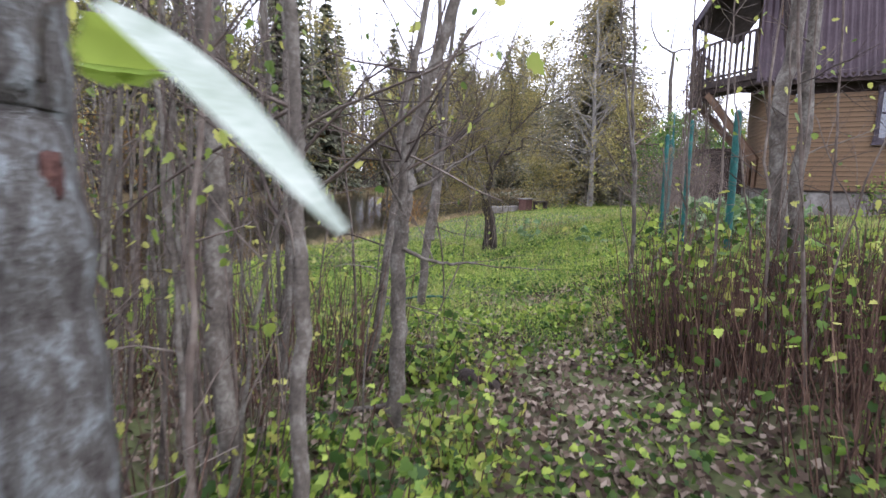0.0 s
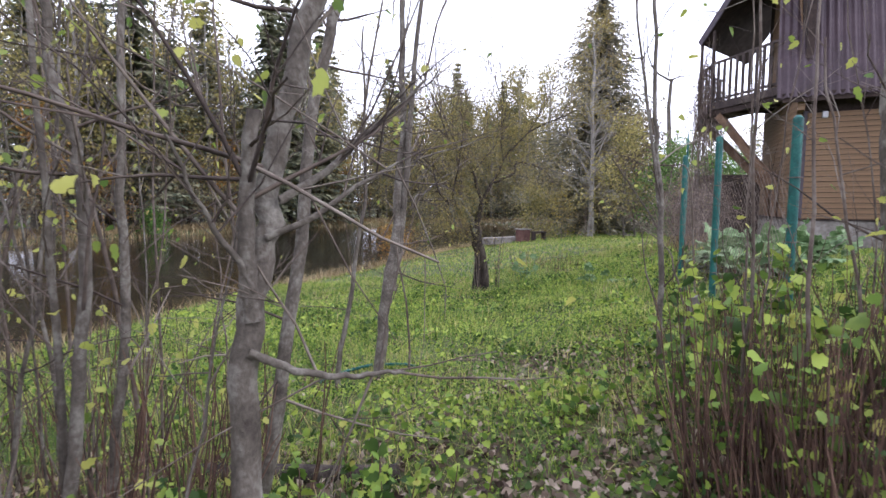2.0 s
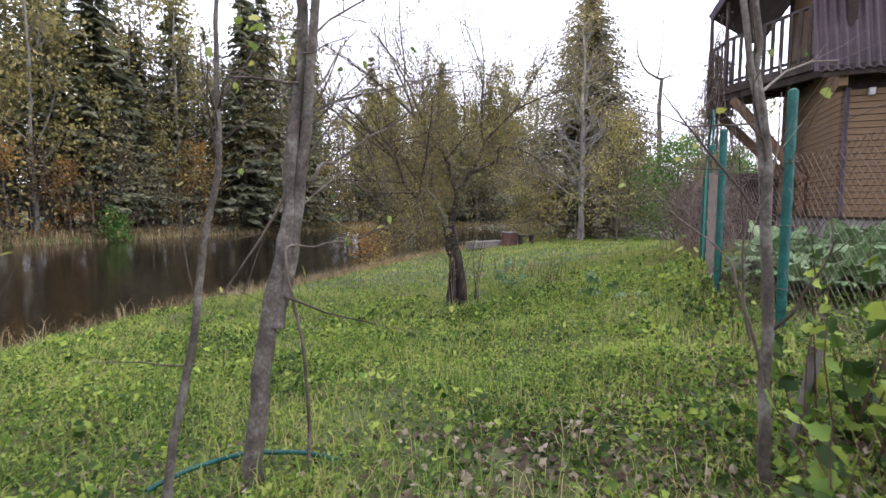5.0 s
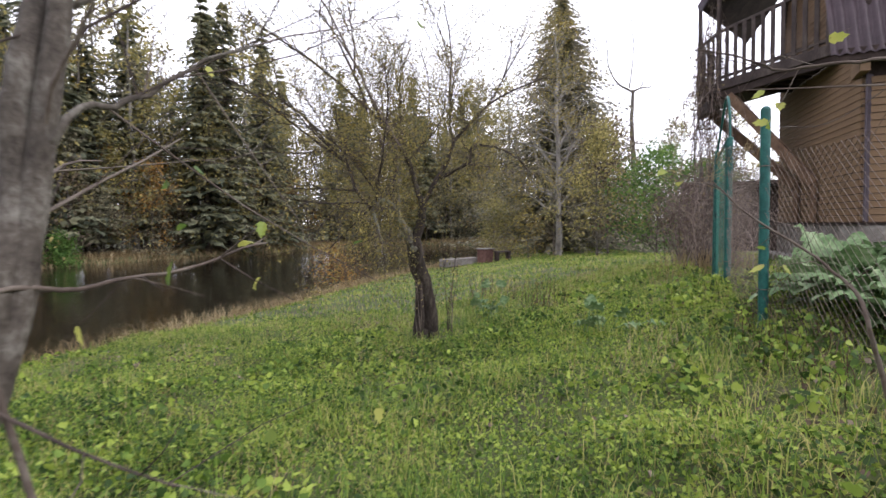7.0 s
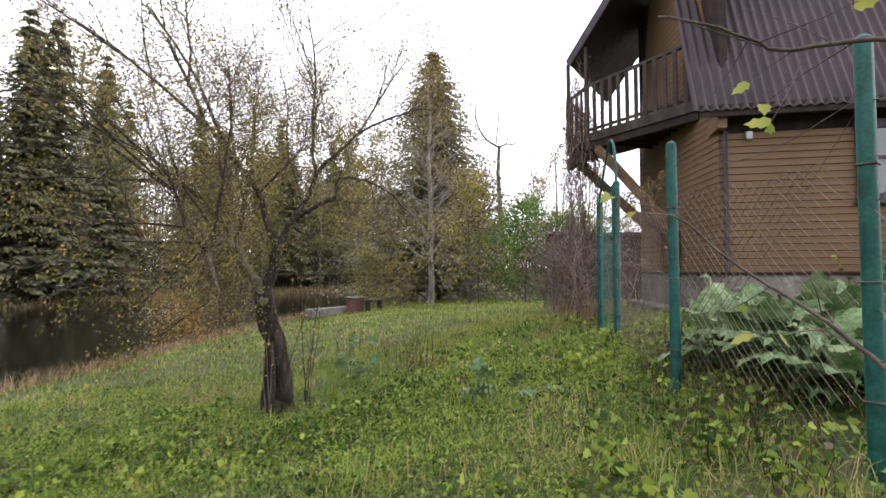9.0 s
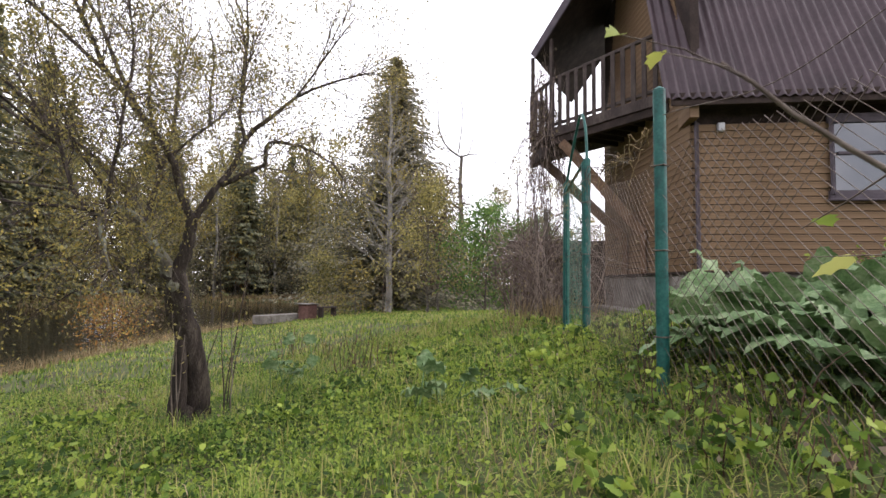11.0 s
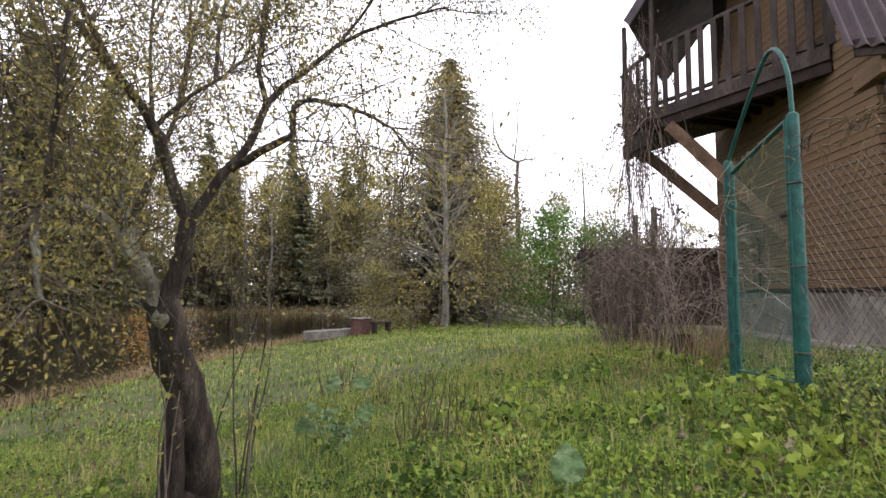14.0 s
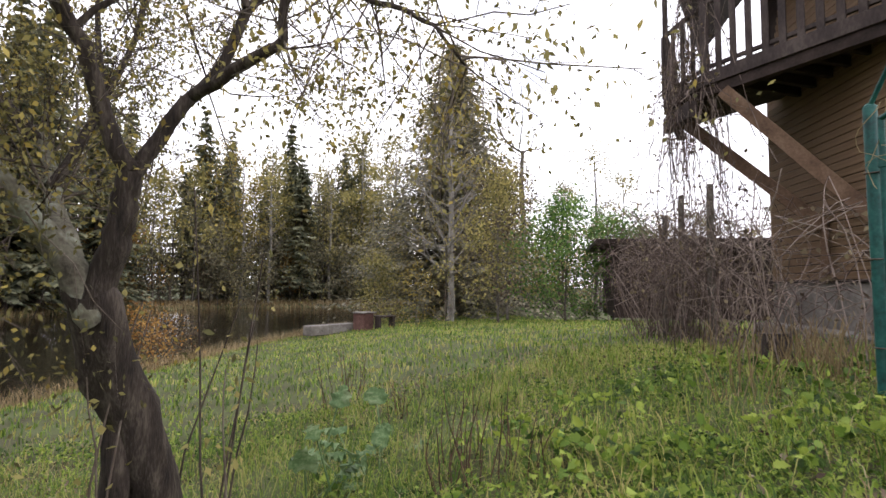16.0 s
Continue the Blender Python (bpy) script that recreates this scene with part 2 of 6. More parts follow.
class Tubes:
    """Collects tapered tubes into one set of arrays."""

    def __init__(self):
        self.V, self.F, self.n = [], [], 0

    def add(self, pts, r0, r1, sides=5, power=1.0):
        P = np.asarray(pts, float)
        n = len(P)
        T = np.gradient(P, axis=0)
        T /= np.linalg.norm(T, axis=1, keepdims=True) + 1e-9
        ref = np.array([0.31, 0.95, 0.05]) if abs(T[:, 2]).mean() > 0.6 else np.array([0, 0, 1.0])
        A = np.cross(T, ref)
        A /= np.linalg.norm(A, axis=1, keepdims=True) + 1e-9
        Bn = np.cross(T, A)
        R = r1 + (r0 - r1) * (1 - np.linspace(0, 1, n)) ** power
        an = np.linspace(0, 2 * np.pi, sides, endpoint=False)
        V = P[:, None, :] + R[:, None, None] * (np.cos(an)[None, :, None] * A[:, None, :] + np.sin(an)[None, :, None] * Bn[:, None, :])
        i, j = np.meshgrid(np.arange(n - 1), np.arange(sides), indexing="ij")
        a = i * sides + j
        b = i * sides + (j + 1) % sides
        F = np.stack([a, b, b + sides, a + sides], -1).reshape(-1, 4) + self.n
        self.V.append(V.reshape(-1, 3))
        self.F.append(F)
        self.n += n * sides

    def mesh(self, name, mat):
        return np_mesh(name, np.concatenate(self.V), np.concatenate(self.F), mat, True)


def smooth_line(pts, n, wob=0.0, seed=0):
    """A smooth curve of n points through pts, with some wobble."""
    P = np.asarray(pts, float)
    t = np.linspace(0, len(P) - 1, n)
    out_pts = np.zeros((n, 3))
    for k, tt in enumerate(t):
        i = min(int(tt), len(P) - 2)
        f = tt - i
        p0, p1, p2, p3 = P[max(i - 1, 0)], P[i], P[i + 1], P[min(i + 2, len(P) - 1)]
        out_pts[k] = 0.5 * (2 * p1 + (p2 - p0) * f + (2 * p0 - 5 * p1 + 4 * p2 - p3) * f * f + (3 * p1 - p0 - 3 * p2 + p3) * f ** 3)
    if wob:
        g = np.random.default_rng(seed)
        w = np.cumsum(g.normal(0, wob, (n, 3)), axis=0)
        out_pts += w - np.linspace(0, 1, n)[:, None] * w[-1]
    return out_pts


def thing(name, label, category, group="", kind="", at=(0, 0, 0)):
    ob = new(name)
    ob.location = at
    return tagged(ob, label, category, group, kind)


def part(name, data, parent, label="", kind=""):
    """One mesh object under a thing; its mesh is in world metres unless the parent was moved."""
    ob = new(name, data)
    ob.parent = parent
    if label or kind:
        tagged(ob, label, kind=kind)
    return ob


def rel(me, at):
    me.transform(Matrix.Translation(-Vector(at)))
    return me


def box_mesh(name, size, mat, m=None, bevel=0.006):
    bm = bmesh.new()
    bmesh.ops.create_cube(bm, size=1)
    bmesh.ops.scale(bm, vec=size, verts=bm.verts)
    if bevel:
        bmesh.ops.bevel(bm, geom=bm.edges, offset=min(bevel, min(size) * 0.3), segments=1, affect="EDGES")
    if m is not None:
        bmesh.ops.transform(bm, matrix=m, verts=bm.verts)
    me = bpy.data.meshes.new(name)
    bm.to_mesh(me)
    bm.free()
    me.materials.append(mat)
    return me


def beam_matrix(p, q):
    """A pose at the middle of p-q whose x axis runs along it, z as upright as can be."""
    p, q = Vector(p), Vector(q)
    x = (q - p).normalized()
    z = Vector((0, 0, 1)) if abs(x.z) < 0.99 else Vector((0, 1, 0))
    y = z.cross(x).normalized()
    z = x.cross(y)
    m = Matrix((x, y, z)).transposed().to_4x4()
    m.translation = (p + q) / 2
    return m


def beam(name, p, q, width, height, mat, parent, label="", bevel=0.006):
    length = (Vector(q) - Vector(p)).length
    return part(name, box_mesh(name, (length, width, height), mat, beam_matrix(p, q), bevel), parent, label)


# ---- terrain ----
WATER_Z = -1.15
POND = [(-14, -6.2), (0, -6.2), (10, -6.7), (15.6, -5.9), (18.8, -5.0), (24, -3.2), (30.7, -0.9), (39, 3.4), (46, 8), (56, 11), (66, 8),
        (66, -4), (56, -13), (45, -19), (36, -24), (20, -29), (-14, -31)]


def pond_distance(u, v):
    """Metres from the pond's edge, negative inside it."""
    u, v = np.asarray(u, float), np.asarray(v, float)
    best = np.full(u.shape, 1e9)
    inside = np.zeros(u.shape, bool)
    n = len(POND)
    for i in range(n):
        (ax, ay), (bx, by) = POND[i], POND[(i + 1) % n]
        dx, dy = bx - ax, by - ay
        t = np.clip(((u - ax) * dx + (v - ay) * dy) / (dx * dx + dy * dy), 0, 1)
        best = np.minimum(best, np.hypot(u - ax - t * dx, v - ay - t * dy))
        cross = (ay > v) != (by > v)
        inside ^= cross & (u < dx * (v - ay) / (dy if dy else 1e-9) + ax)
    return np.where(inside, -best, best)


def smoothstep(a, b, x):
    t = np.clip((x - a) / (b - a), 0, 1)
    return t * t * (3 - 2 * t)


def land(u, v):
    g = np.interp(u, [-30, 0, 5, 13.5, 20, 38, 60, 400], [0.1, 0.1, 0.0, -0.45, -0.72, -1.4, -1.2, -0.5])
    s = np.interp(u, [0, 14, 38, 60], [0.21, 0.21, 0.1, 0.06])
    w = np.clip(v - 1.2, -60, 9)
    slope = np.where(w > 0, s * np.minimum(w, 4.0) + 0.05 * np.maximum(w - 4.0, 0), 0.05 * w)
    z = g + np.maximum(slope, -0.35)
    return z


def ground_z(x, y):
    u, v = uv(np.asarray(x, float), np.asarray(y, float))
    d = pond_distance(u, v)
    far = (v < np.interp(u, [-20, 20, 40, 60, 70], [-18, -17, -8, 3, 12])) | (u > 60)
    h = np.where(far, WATER_Z + 0.3 + np.clip(d, 0, 60) * 0.025, land(u, v))
    h = np.maximum(h, WATER_Z + 0.12)
    k = smoothstep(-0.7, 1.8, d)
    z = (WATER_Z - 0.45) * (1 - k) + h * k
    z = z + 0.035 * np.sin(x * 1.9 + 0.6 * y) * np.sin(y * 1.7 - 0.4 * x) + 0.02 * np.sin(x * 4.7 + y * 2.1)
    return z


def gz(x, y):
    return float(ground_z(np.array([x]), np.array([y]))[0])


def build_ground():
    near = np.arange(-12, 46, 0.4)
    step = 0.4 * 1.13 ** np.arange(1, 60)
    hi = near[-1] + np.cumsum(step)
    lo = near[0] - np.cumsum(step)
    axis = np.concatenate([lo[lo > -900][::-1], near, hi[hi < 1200]])
    n = len(axis)
    X, Y = np.meshgrid(axis, axis, indexing="ij")
    Z = ground_z(X.ravel(), Y.ravel())
    V = np.stack([X.ravel(), Y.ravel(), Z], 1)
    i, j = np.meshgrid(np.arange(n - 1), np.arange(n - 1), indexing="ij")
    a = (i * n + j).ravel()
    F = np.stack([a, a + n, a + n + 1, a + 1], 1)
    ob = new("ground", np_mesh("ground", V, F, SOIL, True))
    tagged(ob, "grassy sloping ground with dark soil and moss", "ground", kind="structure")
    P = np.array([(*xy(u, v), WATER_Z) for u, v in POND])
    me = bpy.data.meshes.new("water")
    bm = bmesh.new()
    c = P.mean(axis=0)
    grown = c + (P - c) * 1.08
    bm.faces.new([bm.verts.new(p) for p in grown])
    bmesh.ops.triangulate(bm, faces=bm.faces)
    bm.to_mesh(me)
    bm.free()
    me.materials.append(WATER)
    tagged(new("water", me), "dark brown still pond water with faint ripples", "pond", kind="structure")


build_ground()


# ---- trees ----
def spruce(height, radius, seed, label, bare=0.12, dense=1.0, whorl=0.024, fine=1.0, needles=None):
    g = np.random.default_rng(seed)
    tree = thing("spruce_tree", label, "tree")
    tb = Tubes()
    tb.add([(0, 0, -0.3), (0.03, 0, height * 0.4), (0, 0.03, height)], height * 0.014, 0.012, 7)
    C, L, D = [], [], []
    z = height * bare
    while z < height * 0.985:
        f = (z - height * bare) / (height * (1 - bare))
        reach = radius * (1 - f) ** 0.8 * g.uniform(0.75, 1.1) + 0.12
        k = int(g.integers(6, 9) * dense)
        for a in g.uniform(0, 2 * np.pi, k):
            r = reach * g.uniform(0.6, 1.1)
            m = max(3, int(r / 0.26))
            t = np.linspace(0.12, 1, m)
            drop = -0.28 * r * t ** 1.3 + 0.12 * r * t ** 3
            px, py, pz = np.cos(a) * r * t, np.sin(a) * r * t, z + drop
            if r > 1.2 and g.uniform() < 0.4:
                tb.add(np.stack([px, py, pz], 1)[:: max(1, m // 3)], 0.02, 0.006, 3)
            for i in range(m):
                w = 0.34 + 0.4 * (1 - t[i])
                for s in (-1, 1):
                    C.append((px[i], py[i], pz[i] + g.normal(0, 0.04 + 0.25 * (1 - fine))))
                    aa = a + s * g.uniform(0.3, 1.1)
                    D.append((np.cos(aa), np.sin(aa), g.uniform(-0.75, -0.1)))
                    L.append(fine * w * g.uniform(0.7, 1.3) * (0.5 + 0.6 * min(1, r)))
        z += height * whorl * g.uniform(0.75, 1.3)
    C, D, L = np.array(C), np.array(D), np.array(L)[:, None]
    D /= np.linalg.norm(D, axis=1, keepdims=True)
    S = np.cross(D, [0, 0, 1.0])
    S /= np.linalg.norm(S, axis=1, keepdims=True)
    W = 0.2 * L + 0.05 * fine
    V = np.stack([C, C + D * L * 0.4 + S * W, C + D * L - [0, 0, 0.04], C + D * L * 0.4 - S * W], 1).reshape(-1, 3)
    part("trunk", tb.mesh("trunk", BARK_DARK), tree)
    part("crown", np_mesh("crown", V, np.arange(len(V)).reshape(-1, 4), needles or NEEDLE), tree)
    return tree


def grow(tb, tips, p, d, length, r, depth, g, spread=0.6, lift=0.25, kids=(3, 5), sides=5, taper=0.45):
    """A limb with its smaller limbs; the ends of the smallest go into tips."""
    n = 5 if depth else 3
    P, q = [np.array(p, float)], np.array(p, float)
    d = np.array(d, float)
    for _ in range(n - 1):
        d = d + g.normal(0, 0.12, 3) + [0, 0, lift * 0.12]
        d /= np.linalg.norm(d)
        q = q + d * length / (n - 1)
        P.append(q)
    tb.add(P, r, r * taper, max(3, sides))
    if depth == 0:
        tips.extend([P[-1], (P[-1] + P[-2]) / 2, P[1]])
        return
    for i in range(g.integers(*kids)):
        f = g.uniform(0.3, 1.0)
        k = min(int(f * (n - 1)), n - 2)
        b = P[k] + (P[k + 1] - P[k]) * (f * (n - 1) - k)
        e = d + g.normal(0, spread, 3) + [0, 0, lift]
        e /= np.linalg.norm(e)
        grow(tb, tips, b, e, length * g.uniform(0.45, 0.75), r * (1 - f * (1 - taper)) * 0.6, depth - 1, g, spread, lift, kids, sides - 1, taper)


def leafy(name, height, seed, label, leaf, bark, per_tip=5, leaf_size=0.16, crown=0.25, width=0.35, spread=0.6, lean=(0, 0), stem_r=0.011, limbs=26, puff=0.35, droop=0.0, category="tree", limb_rise=0.5):
    g = np.random.default_rng(seed)
    tree = thing(name, label, category)
    tb, tips = Tubes(), []
    trunk = smooth_line([(0, 0, -0.25), (lean[0] * 0.3, lean[1] * 0.3, height * 0.35), (lean[0] * 0.7, lean[1] * 0.7, height * 0.7), (lean[0], lean[1], height)], 14, height * 0.006, seed)
    tb.add(trunk, height * stem_r, height * 0.0012 + 0.004, 7, 0.8)
    for i in range(limbs):
        f = crown + (1 - crown) * (i + g.uniform(0, 1)) / limbs
        k = min(int(f * 13), 12)
        b = trunk[k] + (trunk[k + 1] - trunk[k]) * (f * 13 - k)
        a = g.uniform(0, 2 * np.pi)
        d = np.array([np.cos(a), np.sin(a), limb_rise + 0.5 * f + g.normal(0, 0.15)])
        L = height * width * (1.05 - 0.75 * f) * g.uniform(0.55, 1.1)
        grow(tb, tips, b, d / np.linalg.norm(d), L, height * stem_r * 0.42 * (1.1 - f), 1, g, spread, 0.15 - droop, (3, 5), 4)
    part("trunk", tb.mesh("trunk", bark), tree)
    if per_tip:
        c = np.repeat(np.array(tips), per_tip, axis=0)
        c = c + g.normal(0, puff, c.shape) * [1, 1, 0.8]
        V, F = rhombs(c, leaf_size, leaf_size * 0.62, 0.7, seed=seed, droop=0.3)
        part("crown", np_mesh("crown", V, F, leaf), tree)
    return tree


def put_tree(proto, x, y, scale=1.0, turn=0.0, sink=0.05, stretch=1.0):
    m = Matrix.Translation((x, y, gz(x, y) - sink)) @ Matrix.Rotation(turn, 4, "Z") @ Matrix.Diagonal((scale, scale, scale * stretch, 1))
    return copy_thing(proto, m)


def place(tree, x, y, sink=0.05, turn=0.0):
    tree.location = (x, y, gz(x, y) - sink)
    tree.rotation_euler = (0, 0, turn)
    return tree


def far_woods():
    g = np.random.default_rng(21)
    kinds = [
        spruce(15, 3.0, 1, "tall dark green spruce in the far wood"), spruce(17, 3.4, 2, "tall dense dark spruce behind the pond", 0.04),
        spruce(13, 2.8, 3, "slim dark spruce at the wood's edge", 0.1, 0.9),
        leafy("birch_tree", 14, 4, "tall birch with thin yellow-green autumn leaves", LEAF_OLIVE, BARK_PALE, 5, 0.28, 0.2, 0.3, limbs=22),
        leafy("alder_tree", 12, 5, "half-bare grey alder at the water", LEAF_GREY, BARK_GREY, 4, 0.25, 0.12, 0.34, limbs=22),
        leafy("birch_tree", 13, 6, "birch with yellow autumn leaves behind the pond", LEAF_YELLOW, BARK_PALE, 4, 0.25, 0.22, 0.3, limbs=22),
        leafy("young_tree", 7, 7, "young tree with rusty orange autumn leaves", LEAF_RUST, BARK_GREY, 6, 0.22, 0.1, 0.36, limbs=18),
        leafy("alder_tree", 10, 8, "bushy olive-green alder by the far shore", LEAF_OLIVE, BARK_GREY, 5, 0.28, 0.02, 0.42, limbs=22),
        leafy("willow_bush", 5.5, 9, "bushy grey-green willow by the water", LEAF_GREY, BARK_GREY, 6, 0.25, 0.0, 0.55, stem_r=0.008, limbs=18, category="bush"),
        leafy("willow_bush", 4.5, 10, "twiggy brown bush at the wood's edge", LEAF_DARK, TWIG, 5, 0.2, 0.0, 0.6, stem_r=0.008, limbs=18, category="bush"),
    ]
    for i, k in enumerate(kinds):
        tagged(k, group="trees of the far wood")
        u, v = [(60, -22), (74, 2), (52, -24), (44, -25), (38, -28.5), (72, -6), (49.5, -19.5), (58, -17), (69.5, 9), (47, -22)][i]
        place(k, *xy(u, v))
    rows = [((-16, -33), (4, -32)), ((4, -32), (20, -31)), ((20, -31), (36, -26)), ((36, -26), (45, -21)), ((45, -21), (56, -15)), ((56, -15), (66, -6)), ((66, -6), (70, 6)), ((70, 6), (72, 17)), ((68, 15), (56, 19)), ((56, 19), (46, 24)), ((46, 24), (38, 34)), ((38, 34), (28, 40))]
    for (a, b), count in zip(rows, (5, 7, 16, 32, 38, 38, 32, 34, 22, 20, 8, 5)):
        a, b = np.array(a, float), np.array(b, float)
        out_dir = np.array([b[1] - a[1], -(b[0] - a[0])])
        out_dir /= np.linalg.norm(out_dir)
        if out_dir @ ((a + b) / 2 - np.array([35, -8])) < 0:
            out_dir = -out_dir
        for i in range(count):
            f = (i + g.uniform(0, 1)) / count
            if i % 3 == 0:
                depth, k = g.uniform(0.0, 3.0), g.choice([8, 9, 8, 7, 9, 6, 4])
            elif i % 3 == 1:
                depth, k = g.uniform(2.5, 8), g.choice([3, 4, 7, 7, 5, 4, 2, 0, 3])
            else:
                depth, k = g.uniform(6, 17), g.choice([0, 1, 2, 3, 3, 5, 4, 7])
            p = a + (b - a) * f + out_dir * depth
            low = p[1] > 17
            if low:
                k = g.choice([4, 7, 8, 3, 7])
            tall = 1.0 if i % 3 == 0 else np.interp(p[0], [0, 40, 60, 75], [1.35, 1.3, 1.25, 1.15])
            tall = 0.7 if low else tall
            put_tree(kinds[k], *xy(*p), tall * g.uniform(0.75, 1.15), g.uniform(0, 6.28), stretch=g.uniform(0.85, 1.12))
    # a dark stand nearer on the left shore and lone conifers
    for u, v, k, s in ((27, -30.5, 1, 1.5), (24, -31.5, 0, 1.6), (30, -30.5, 2, 1.4), (21, -32, 1, 1.5), (33, -28, 0, 0.7), (63, -13, 2, 1.1), (36, -28.5, 3, 1.4), (40, -26, 3, 1.3), (44, -24, 0, 1.45), (47, -23, 4, 1.4), (50, -21, 3, 1.35), (68, 0, 3, 1.1), (69, 3, 0, 1.05), (67.5, -3, 5, 1.15), (70, 6, 3, 1.05), (66, -7, 7, 1.2), (54, 15.5, 7, 0.75), (56, 17, 4, 0.7), (55, 19, 7, 0.7), (58, 16, 1, 0.6), (57, 21, 7, 0.7), (52, 19.5, 4, 0.6), (50, 21.5, 7, 0.6), (60, 18, 0, 0.7), (48.5, 18, 8, 0.9), (50, 16, 8, 0.9), (53, -16.4, 1, 1.3), (55, -15.3, 0, 1.5), (57, -14.2, 3, 1.5), (56, -17, 2, 1.7), (59, -13, 1, 1.25), (66.8, -5.5, 8, 1.3), (67.4, -3.2, 7, 0.7), (68.2, -1, 8, 1.2), (69, 1.2, 8, 1.3), (70, 3.4, 7, 0.7), (73, -5, 1, 0.95), (74, -1, 1, 0.9), (75, 3, 1, 0.95), (71, 5, 7, 1.1), (72, 8.6, 7, 1.15), (71.5, 11, 3, 0.85), (71, 13, 7, 1.0), (70, 15, 7, 0.95), (75, 6, 1, 0.9), (76, 9, 1, 0.95), (75, 12, 0, 0.95), (74, 15, 1, 0.8), (73, 7.2, 2, 1.0), (68.8, 7.8, 8, 1.0), (69.2, 10.4, 8, 1.1), (69, 13, 8, 1.0)):
        put_tree(kinds[k], *xy(u, v), s, u)
    return kinds


KINDS = far_woods()


# ---- lone trees and shrubs round the lawn ----
big = spruce(19, 6.4, 31, "tall cone-shaped grey-green spruce beyond the lawn", 0.04, 2.6, 0.0125, 0.6, NEEDLE_PALE)
place(big, 29.0, 36.4)
big.scale = (1.35, 1.35, 1.0)
place(leafy("birch_tree", 13.5, 32, "slender pale birch with thin yellow leaves before the spruce", LEAF_YELLOW, BARK_PALE, 6, 0.1, 0.2, 0.36, stem_r=0.0155, limbs=84), 23.6, 30.3)
place(leafy("small_tree", 6.6, 33, "small dark tree with maroon-brown leaves at the lawn's edge", LEAF_DARK, BARK_GREY, 14, 0.16, 0.12, 0.42, limbs=30), 24.2, 26.8)
place(leafy("small_tree", 6.0, 34, "bushy small tree with dull dark green leaves", LEAF_OLIVE, BARK_GREY, 12, 0.15, 0.08, 0.42, limbs=30), 21.6, 24.8)
place(leafy("shrub", 4.6, 35, "bright green leafy shrub at the lawn's end", LEAF_GREEN, BARK_GREY, 14, 0.15, 0.0, 0.5, limbs=30, category="bush"), 23.6, 22.8)
place(leafy("shrub", 4.0, 36, "bright green leafy shrub beside the shed", LEAF_GREEN, BARK_GREY, 14, 0.15, 0.0, 0.5, limbs=26, category="bush"), 25.4, 21.8)
place(leafy("birch_tree", 8.6, 37, "thin half-bare birch behind the shed", LEAF_OLIVE, BARK_GREY, 3, 0.13, 0.3, 0.28), 29.3, 25.4)


def dead_tree(x, y):
    """A bare trunk that forks high up into long crooked limbs."""
    t = thing("dead_tree", "tall bare dead tree with long crooked top limbs", "tree")
    z, k = gz(x, y), bear(134)
    top = Vector((x, y, 13.6))

    def limb(name, way, r0, r1, seed):
        tb = Tubes()
        tb.add(smooth_line([tuple(top + k * a + Vector((0, 0, b))) for a, b in way], 16, 0.03, seed), r0, r1, 7)
        part(name, tb.mesh(name, BARK_GREY), t)
    limb("trunk", [(0.25, z - 13.9), (0.1, -6), (0, -2), (0, 0.1)], 0.26, 0.15, 1)
    limb("limb", [(0, -0.1), (-1.3, 0.9), (-2.1, 2.4), (-2.3, 4.3), (-2.5, 6.3)], 0.12, 0.02, 2)
    limb("limb", [(-0.4, 0.3), (-0.3, 1.6), (-0.1, 4.2), (-0.2, 7.2)], 0.08, 0.015, 3)
    limb("limb", [(0, -0.1), (0.6, 0.15), (1.3, 0.2), (1.8, 0.5)], 0.1, 0.03, 4)
    limb("limb", [(0.6, 0.15), (0.9, 0.9), (1.1, 1.9), (1.5, 2.5)], 0.06, 0.012, 5)
    limb("limb", [(-1.2, 0.8), (-2.3, 1.0), (-3.0, 1.6)], 0.05, 0.012, 6)
    limb("limb", [(0, -3.2), (0.6, -2.7), (1.3, -2.6)], 0.04, 0.01, 7)


dead_tree(42.1, 42.06)
place(leafy("shrub", 2.3, 39, "yellowish shrub on the lawn by the pond", LEAF_YELLOW, BARK_GREY, 3, 0.11, 0.0, 0.5, limbs=16, category="bush"), 19.2, 27.2)
place(leafy("shrub", 2.6, 40, "bare pinkish twiggy shrub at the lawn's edge", LEAF_RUST, TWIG, 1, 0.06, 0.0, 0.45, limbs=18, category="bush"), 22.6, 29.4)
place(leafy("shrub", 1.7, 42, "rusty twiggy shrub on the pond's near bank", LEAF_RUST, TWIG, 5, 0.1, 0.0, 0.55, limbs=24, category="bush"), 8.9, 26.6)
place(leafy("shrub", 1.3, 43, "brown withered shrub on the pond's near bank", LEAF_DARK, TWIG, 5, 0.1, 0.0, 0.6, limbs=24, category="bush"), 10.2, 28.3)
place(leafy("shrub", 1.8, 44, "low dark green bush at the far waterline", LEAF_GREEN, BARK_GREY, 12, 0.16, 0.0, 0.6, limbs=20, category="bush"), *xy(41.5, -21.5))
place(leafy("shrub", 3.2, 41, "rounded olive bush beside the pond", LEAF_OLIVE, BARK_GREY, 12, 0.14, 0.0, 0.5, limbs=20, category="bush"), 21.0, 33.5)

# ---- house ----
C0 = Vector((12.93, 9.43, 0))
DA, DB = bear(44), bear(142)
NA, NB = Vector((-DA.y, DA.x, 0)), Vector((DB.y, -DB.x, 0))
FLOOR_Z = 1.23
LEN_A, LEN_B = 4.3, 9.0
WALL_TOP = 3.58


